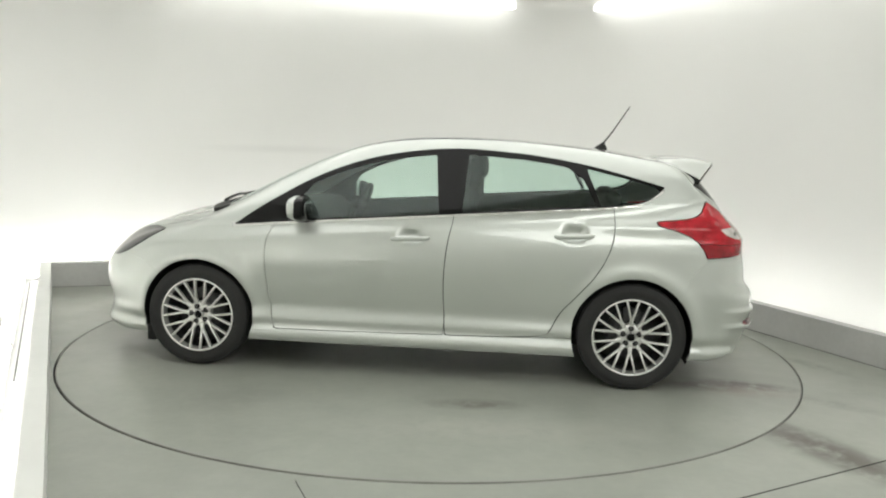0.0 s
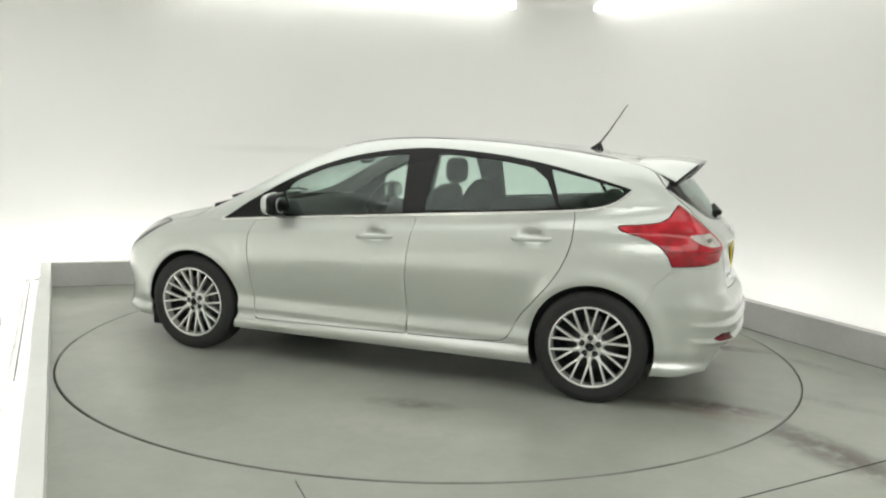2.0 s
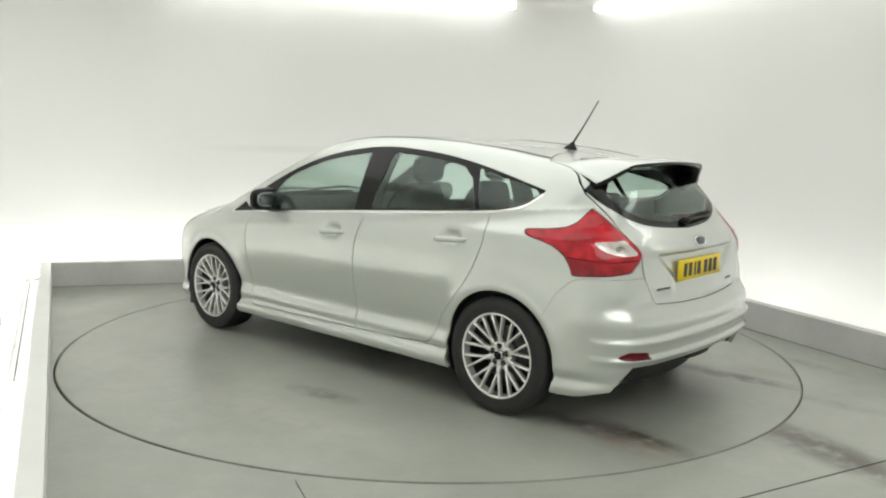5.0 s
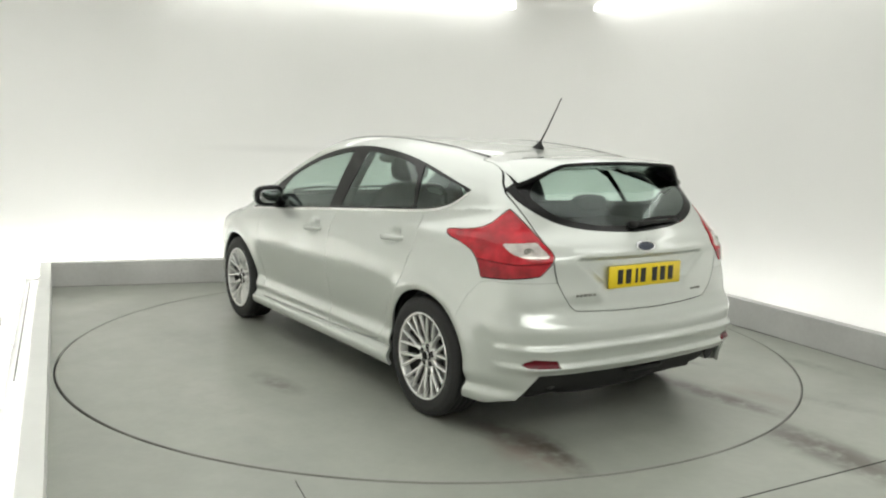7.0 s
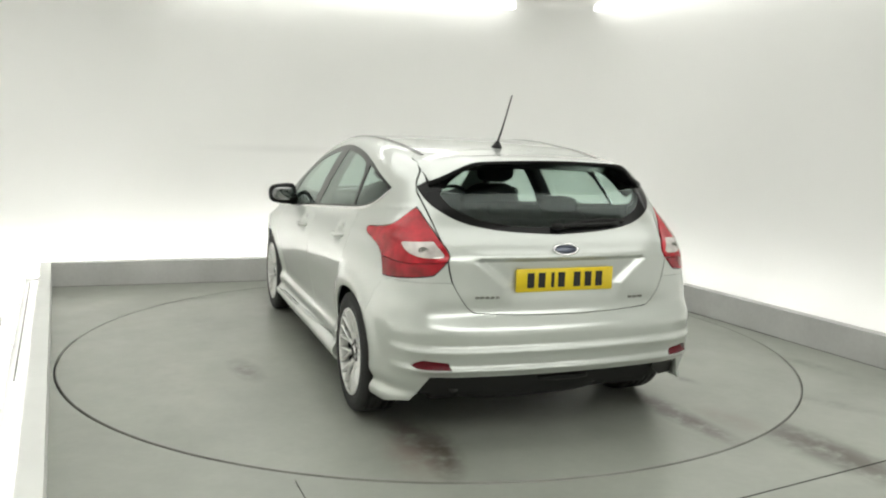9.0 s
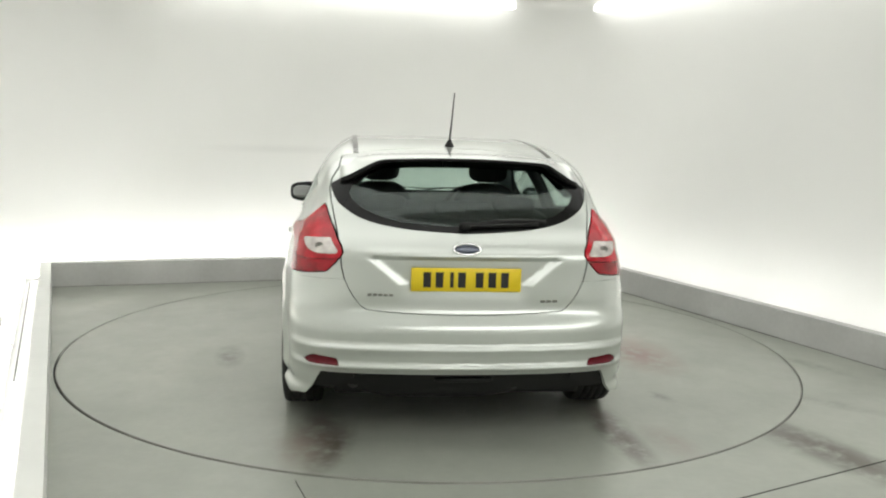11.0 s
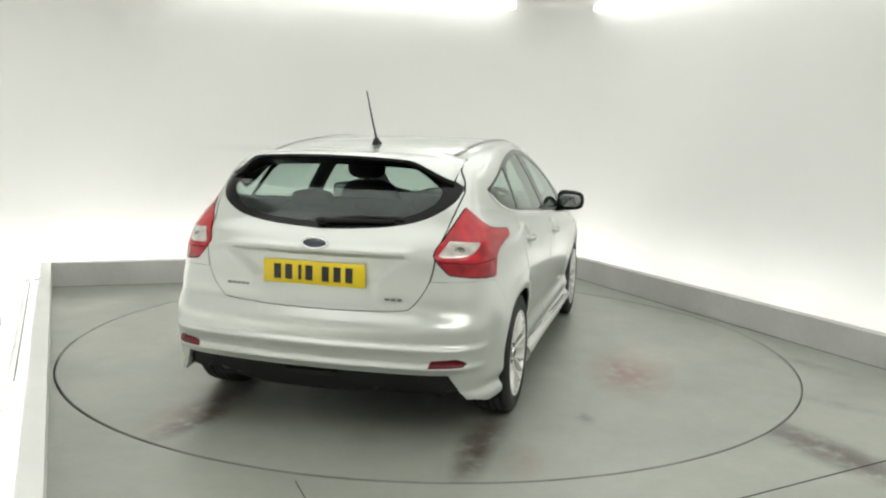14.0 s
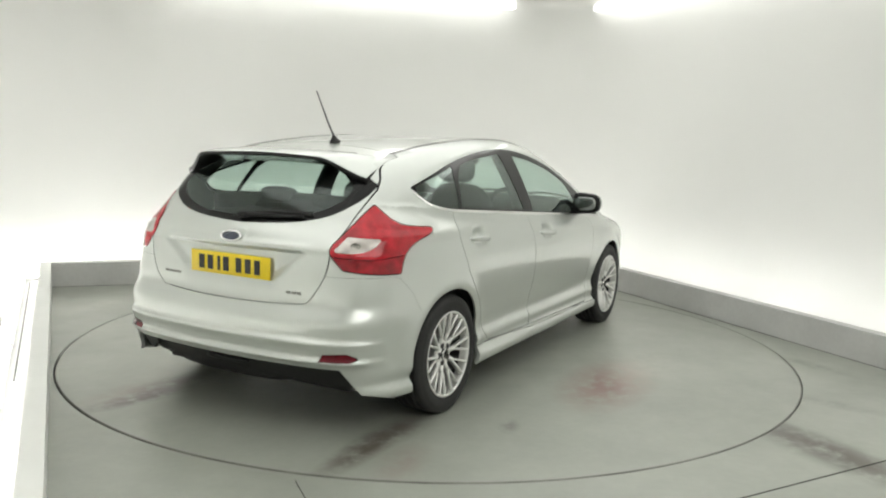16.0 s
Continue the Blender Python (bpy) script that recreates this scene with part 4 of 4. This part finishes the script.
def tube(points, r, sides=8, r_end=None):
    """A round bar along points."""
    rings = []
    pts = [Vector(p) for p in points]
    for i, p in enumerate(pts):
        d = (pts[min(i + 1, len(pts) - 1)] - pts[max(i - 1, 0)]).normalized()
        x = d.cross(Vector((0.3, 0.9, 0.31))).normalized()
        y = d.cross(x)
        q = r if r_end is None else r + (r_end - r) * i / (len(pts) - 1)
        rings.append([tuple(p + (x * math.cos(2 * math.pi * k / sides) + y * math.sin(2 * math.pi * k / sides)) * q) for k in range(sides)])
    return fixed(loft(rings))


def build_outside(car):
    # roof spoiler over the rear window
    rings = []
    for i in range(41):
        v = -1 + i / 20
        a = abs(v)
        edge = float(step(np.array(a), 0.70, 1.03))
        x0, y0 = -1.46, 0.600 * v
        x1, y1 = -1.825 + 0.030 * v * v + 0.09 * edge, (0.560 + 0.038 * edge) * v
        zt0 = on_top(x0, abs(y0)) - 0.003
        zt1 = 1.356 - 0.028 * v * v - 0.085 * edge
        deep = 0.022 + 0.022 * float(step(np.array(a), 0.62, 0.95))
        ring = []
        for s in (0.0, 0.12, 0.3, 0.55, 0.8, 0.94, 1.0):
            x, y = x0 + (x1 - x0) * s, y0 + (y1 - y0) * s
            z = zt0 + (zt1 - zt0) * (s + edge * (s ** 1.4 - s)) + 0.016 * math.sin(math.pi * s) * (1 - edge)
            ring.append((x, y, z))
        ring.append((x1 - 0.005, y1, zt1 - 0.010))
        ring.append((x1 + 0.008, y1, zt1 - deep * 0.8))
        ring.append((x1 + 0.045, y1, zt1 - deep))
        ring.append((-1.62, 0.57 * v, min(zt0, zt1) - 0.055 - 0.035 * edge))
        ring.append((x0 - 0.02, y0, zt0 - 0.05 - 0.03 * edge))
        rings.append(ring)
    me = fixed(loft(rings, name="spoiler"))
    me.materials.append(M_PAINT)
    me.materials.append(M_BLACK)
    # the underside, the trailing face and the closed ends are black
    n = len(rings[0])
    for f in me.polygons[:n * 40]:
        k = f.index % n
        if 6 <= k <= 10:
            f.material_index = 1
    for f in me.polygons[n * 40:]:
        f.material_index = 1
    part("spoiler", me, M_PAINT, TAILGATE, "silver roof spoiler with a black underside")
    # door handles
    for doors, hx, hz in ((DOORS_F, 0.0, 0.852), (DOORS_R, -0.965, 0.902)):
        for s, door in zip((1, -1), doors):
            y = on_hull(hx + 0.12, hz)
            pts = []
            for i in range(13):
                u = -1 + i / 6
                pts.append((hx - 0.118 * u, s * (y + 0.026 - 0.030 * abs(u) ** 3.5), hz + 0.006 * u))
            rings = []
            for i, p in enumerate(pts):
                u = -1 + i / 6
                h = 0.0155 * (1 - 0.35 * abs(u) ** 3)
                rings.append([(p[0], p[1] + s * 0.008 * math.cos(b), p[2] + h * math.sin(b)) for b in [2 * math.pi * k / 10 for k in range(10)]])
            part("door_handle", fixed(loft(rings)), M_PAINT, door, "body-coloured pull handle")
    # door mirrors
    for s, door in zip((1, -1), DOORS_F):
        def lean(x, y, z):
            return (x + 0.05 * (y * s + 0.1), y, z * (1 - 0.12 * (y * s) / 0.1))
        cap = blob(0.678, s * 0.910, 1.008, 0.052, 0.098, 0.072, 2.9, 24, 14, lean)
        mirror = part("door_mirror", cap, M_PAINT, door, "silver mirror cap")
        part("mirror_bezel", blob(0.650, s * 0.910, 1.006, 0.036, 0.101, 0.075, 3.4, 24, 14, lean), M_BLACK, mirror, "black mirror bezel")
        gl = blob(0.616, s * 0.910, 1.006, 0.006, 0.080, 0.048, 3.0, 24, 10)
        part("mirror_glass", gl, M_MIRROR, mirror, "mirror glass")
        part("mirror_arm", blob(0.69, s * 0.815, 0.945, 0.035, 0.07, 0.024, 3.0), M_BLACK, mirror, "black mirror foot")
    # aerial
    base = part("aerial", fixed(loft([[(-1.15 + r * 1.7 * math.cos(b) - sh, r * math.sin(b), z) for b in [2 * math.pi * k / 16 for k in range(16)]] for z, r, sh in ((1.385, 0.030, 0), (1.410, 0.026, 0.004), (1.427, 0.016, 0.012), (1.440, 0.009, 0.018), (1.446, 0.007, 0.021))])), M_PLASTIC, car, "black aerial on the roof")
    part("aerial_rod", tube([(-1.170, 0, 1.440), (-1.228, 0, 1.52), (-1.335, 0, 1.69)], 0.0062, 8, 0.0032), M_PLASTIC, base)
    # number plate with bars for its characters
    px = on_tail(0.0, 0.80) - 0.008
    plate = part("number_plate", moved(box_bm(-0.006, 0.004, -0.26, 0.26, -0.0555, 0.0555, 0.002, 1), Matrix.Translation((px, 0, 0.797))), M_YELLOW, TAILGATE, "yellow number plate")
    for k, y in enumerate((0.185, 0.127, 0.069, 0.022, -0.062, -0.122, -0.182)):
        w = 0.008 if k == 2 else 0.018
        bar = box_bm(px - 0.0085, px - 0.005, y - w, y + w, 0.797 - 0.036, 0.797 + 0.036)
        part("plate_bar", bar, M_INK, plate)
    # badge and script bars
    bx = on_tail(0.0, 0.938)
    turn = Matrix.Translation((bx - 0.009, 0, 0.940)) @ Matrix.Rotation(radians(24), 4, "Y")
    ring = tube([(0, 0.064 * math.cos(2 * math.pi * k / 36), 0.027 * math.sin(2 * math.pi * k / 36)) for k in range(37)], 0.0065, 8)
    ring.transform(turn)
    badge = part("badge", ring, M_CHROME, TAILGATE, "plain oval badge with a chrome rim")
    fill = blob(0.0, 0, 0, 0.006, 0.060, 0.023, 2.0, 32, 12)
    fill.transform(turn)
    part("badge_face", fill, M_BADGE, badge, "dark blue face")
    for y, z, n, w in ((0.40, 0.722, 5, 0.020), (-0.40, 0.697, 3, 0.024)):
        for k in range(n):
            yy = y - (k - (n - 1) / 2) * w * 1.25
            x = on_tail(abs(yy), z)
            part("model_script", box_bm(x - 0.004, x + 0.002, yy - w / 2, yy + w / 2, z - 0.006, z + 0.006, 0.001, 1), M_RING, TAILGATE, "small grey metal script bar")
    # round reflectors of the reversing lamps
    for s, lens in zip((1, -1), LENSES):
        y, z = 0.688, 0.937
        turn = Matrix.Translation((on_tail(y, z) - 0.004, s * y, z)) @ Matrix.Rotation(s * radians(-28), 4, "Z") @ Matrix.Rotation(radians(-70), 4, "Y")
        for r in (0.016, 0.006):
            ring = tube([(0.8 * r * math.cos(2 * math.pi * k / 24), 1.3 * r * math.sin(2 * math.pi * k / 24), 0) for k in range(25)], 0.0035, 6)
            ring.transform(turn)
            part("reflector_ring", ring, M_RING, lens, "dark ring of the reversing lamp")
    # rear wiper
    wx = on_tail(0.02, 1.035)
    pivot = part("rear_wiper", blob(wx - 0.010, 0.0, 1.042, 0.026, 0.030, 0.020, 2.5), M_PLASTIC, TAILGATE, "black rear wiper")
    arm = []
    for i in range(9):
        y = -0.36 * i / 8
        z = 1.042 + 0.010 * i / 8
        arm.append((on_tail(abs(y), z) - 0.020 + 0.004 * i / 8, y, z))
    part("wiper_arm", tube(arm, 0.013, 8, 0.008), M_PLASTIC, pivot)
    blade = []
    for i in range(11):
        y = -0.06 - 0.34 * i / 10
        z = 1.060 + 0.012 * i / 10 - 0.010 * ((i - 5) / 5) ** 2
        blade.append((on_tail(abs(y), z) - 0.010, y, z))
    part("wiper_blade", tube(blade, 0.009, 6), M_RUBBER, pivot)
    # exhaust and silencer under the rear bumper
    part("exhaust_tip", tube([(-1.70, 0.52, 0.275), (-1.93, 0.52, 0.275)], 0.028, 20), M_STEEL, BUMPER_R, "dark steel exhaust tip")
    part("silencer", blob(-1.80, 0.1, 0.25, 0.13, 0.42, 0.07, 3.0), M_PLASTIC, car, "dark silencer box")
    part("diffuser_lip", blob(-2.04, 0, 0.322, 0.02, 0.14, 0.014, 3.0), M_PLASTIC, BUMPER_R, "black raised centre of the diffuser")
    # scuttle panel and wipers at the foot of the windscreen
    cowl = []
    for i in range(25):
        y = -0.66 + 1.32 * i / 24
        x = 1.385 - 0.33 * y * y
        z = float(SPINE(x) - CROWN(x) * y * y)
        cowl.append([(x + 0.055, y, z + 0.000), (x, y, z + 0.014), (x - 0.05, y, z + 0.030), (x - 0.05, y, z - 0.03), (x + 0.055, y, z - 0.03)])
    scuttle = part("scuttle", fixed(loft(cowl)), M_PLASTIC, car, "black scuttle panel with wipers")
    for y0, y1 in ((0.42, -0.12), (-0.10, -0.55)):
        pts = []
        for i in range(9):
            y = y0 + (y1 - y0) * i / 8
            x = 1.37 - 0.33 * y * y - 0.05 * math.sin(math.pi * i / 8)
            pts.append((x, y, float(SPINE(x) - CROWN(x) * y * y) + 0.030))
        part("front_wiper", tube(pts, 0.011, 6, 0.007), M_PLASTIC, scuttle)
    # fog lamps
    for s in (1, -1):
        part("fog_lamp", blob(1.965, s * 0.60, 0.36, 0.035, 0.06, 0.045, 2.4), M_LENS, BUMPER_F, "round clear fog lamp")
    # mud flaps ahead of the front arches
    for s in (1, -1):
        part("mud_flap", box_bm(1.60, 1.66, s * 0.78 - 0.08, s * 0.78 + 0.08, 0.135, 0.24, 0.012, 2), M_PLASTIC, car, "black air deflector")


def build_cabin(car):
    part("cabin_floor", box_bm(-1.55, 1.25, -0.70, 0.70, 0.30, 0.36, 0.01, 1), M_CABIN, car, "dark cabin floor")
    for s in (1, -1):
        rings = []
        for i in range(15):
            x = 1.0 - 2.35 * i / 14
            zb = float(BELT(x)) - 0.005
            y = on_hull(x, zb) - 0.03
            rings.append([(x, s * y, zb), (x, s * (y - 0.05), zb - 0.01), (x, s * (y - 0.09), zb - 0.2), (x, s * (y - 0.05), 0.36), (x, s * (y + 0.0), 0.36)])
        part("door_card", fixed(loft(rings)), M_CABIN, car, "charcoal door lining")
        pil = []
        for z in (0.98, 1.1, 1.2, 1.3, 1.37):
            y = on_hull(-0.25, z) - 0.02
            pil.append([(-0.16, s * y, z), (-0.33, s * y, z), (-0.31, s * (y - 0.05), z), (-0.18, s * (y - 0.05), z)])
        part("pillar_lining", fixed(loft(pil)), M_CABIN, car, "dark pillar lining")
    # front seats
    for s in (1, -1):
        y = 0.36 * s
        seat = part("front_seat", blob(0.16, y, 0.50, 0.27, 0.25, 0.09, 3.0), M_CABIN, car, "charcoal cloth front seat")
        def rake(x, yy, z):
            return (x - 0.30 * (z + 0.30), yy * (1 - 0.10 * (z / 0.33)), z)
        part("seat_back", blob(-0.10, y, 0.83, 0.085, 0.245, 0.33, 3.2, 22, 16, rake), M_CABIN, seat)
        part("headrest", blob(-0.335, y, 1.245, 0.05, 0.13, 0.082, 3.0, 20, 12), M_CABIN, seat)
        for d in (-0.05, 0.05):
            part("headrest_post", tube([(-0.315, y + d, 1.10), (-0.33, y + d, 1.20)], 0.007, 8), M_STEEL, seat)
    # rear bench with three headrests
    bench = part("rear_seat", blob(-0.72, 0, 0.52, 0.27, 0.62, 0.10, 3.4), M_CABIN, car, "charcoal cloth rear bench")
    def rake_r(x, yy, z):
        return (x - 0.36 * (z + 0.30), yy, z)
    part("seat_back", blob(-0.98, 0, 0.80, 0.09, 0.62, 0.30, 4.0, 28, 16, rake_r), M_CABIN, bench)
    for y in (-0.36, 0.36):
        part("headrest", blob(-1.225, y, 1.085, 0.05, 0.125, 0.050, 3.0), M_CABIN, bench)
    part("headrest", blob(-1.225, 0, 1.065, 0.045, 0.10, 0.04, 3.0), M_CABIN, bench)
    # parcel shelf
    part("parcel_shelf", box_bm(-1.80, -1.24, -0.56, 0.56, 0.985, 1.005, 0.006, 2), M_SHELF, car, "dark parcel shelf")
    # dashboard, wheel, console, mirror
    rings = []
    for i in range(17):
        y = -0.68 + 1.36 * i / 16
        h = 0.02 * math.exp(-((y + 0.36) / 0.2) ** 2)
        rings.append([(1.18, y, 0.93), (0.95, y, 0.985 + h), (0.78, y, 0.97 + h), (0.70, y, 0.90 + h), (0.76, y, 0.68), (0.9, y, 0.55), (1.2, y, 0.55)])
    part("dashboard", fixed(loft(rings)), M_CABIN, car, "dark dashboard")
    wheel_pts = []
    c = Vector((0.56, -0.36, 0.92))
    tilt = Matrix.Rotation(radians(-24), 3, "Y")
    for k in range(33):
        a = 2 * math.pi * k / 32
        wheel_pts.append(tuple(c + tilt @ Vector((0, 0.18 * math.cos(a), 0.18 * math.sin(a)))))
    sw = part("steering_wheel", tube(wheel_pts, 0.016, 8), M_PLASTIC, car, "black steering wheel")
    part("wheel_boss", blob(c.x + 0.02, c.y, c.z - 0.01, 0.04, 0.085, 0.07, 2.6), M_PLASTIC, sw)
    for a in (0, math.pi, -math.pi / 2):
        part("wheel_spoke", tube([tuple(c + Vector((0.01, 0, 0))), tuple(c + tilt @ Vector((0, 0.175 * math.cos(a), 0.175 * math.sin(a))))], 0.018, 8), M_PLASTIC, sw)
    part("centre_console", box_bm(-0.25, 0.85, -0.11, 0.11, 0.36, 0.66, 0.03, 2), M_CABIN, car, "dark centre console")
    part("rear_view_mirror", blob(0.47, 0, 1.285, 0.02, 0.12, 0.034, 2.8), M_PLASTIC, car, "black rear-view mirror")
    part("boot_floor", box_bm(-1.95, -1.25, -0.55, 0.55, 0.45, 0.50, 0.01, 1), M_CABIN, car, "dark boot floor")
    # engine bay and front closing panels keep light out
    part("bulkhead", box_bm(1.18, 1.30, -0.70, 0.70, 0.30, 0.90, 0.02, 1), M_PLASTIC, car, "dark bulkhead")
    part("rear_bulkhead", box_bm(-1.98, -1.90, -0.55, 0.55, 0.30, 0.62, 0.02, 1), M_PLASTIC, car, "dark boot end panel")


build_outside(car)
build_cabin(car)


def heading(t):
    return 173.37 - 7.06 * t


def motions():
    rows_disc, rows_car = [], []
    for k in range(33):
        t = k * 0.5
        m = pose(0, 0, 0, 0, 0, heading(t))
        rows_disc.append((t, m))
        rows_car.append((t, m @ Matrix.Translation((0.036, 0.042, 0.0))))
    walk(turntable, rows_disc)
    walk(car, rows_car)


motions()
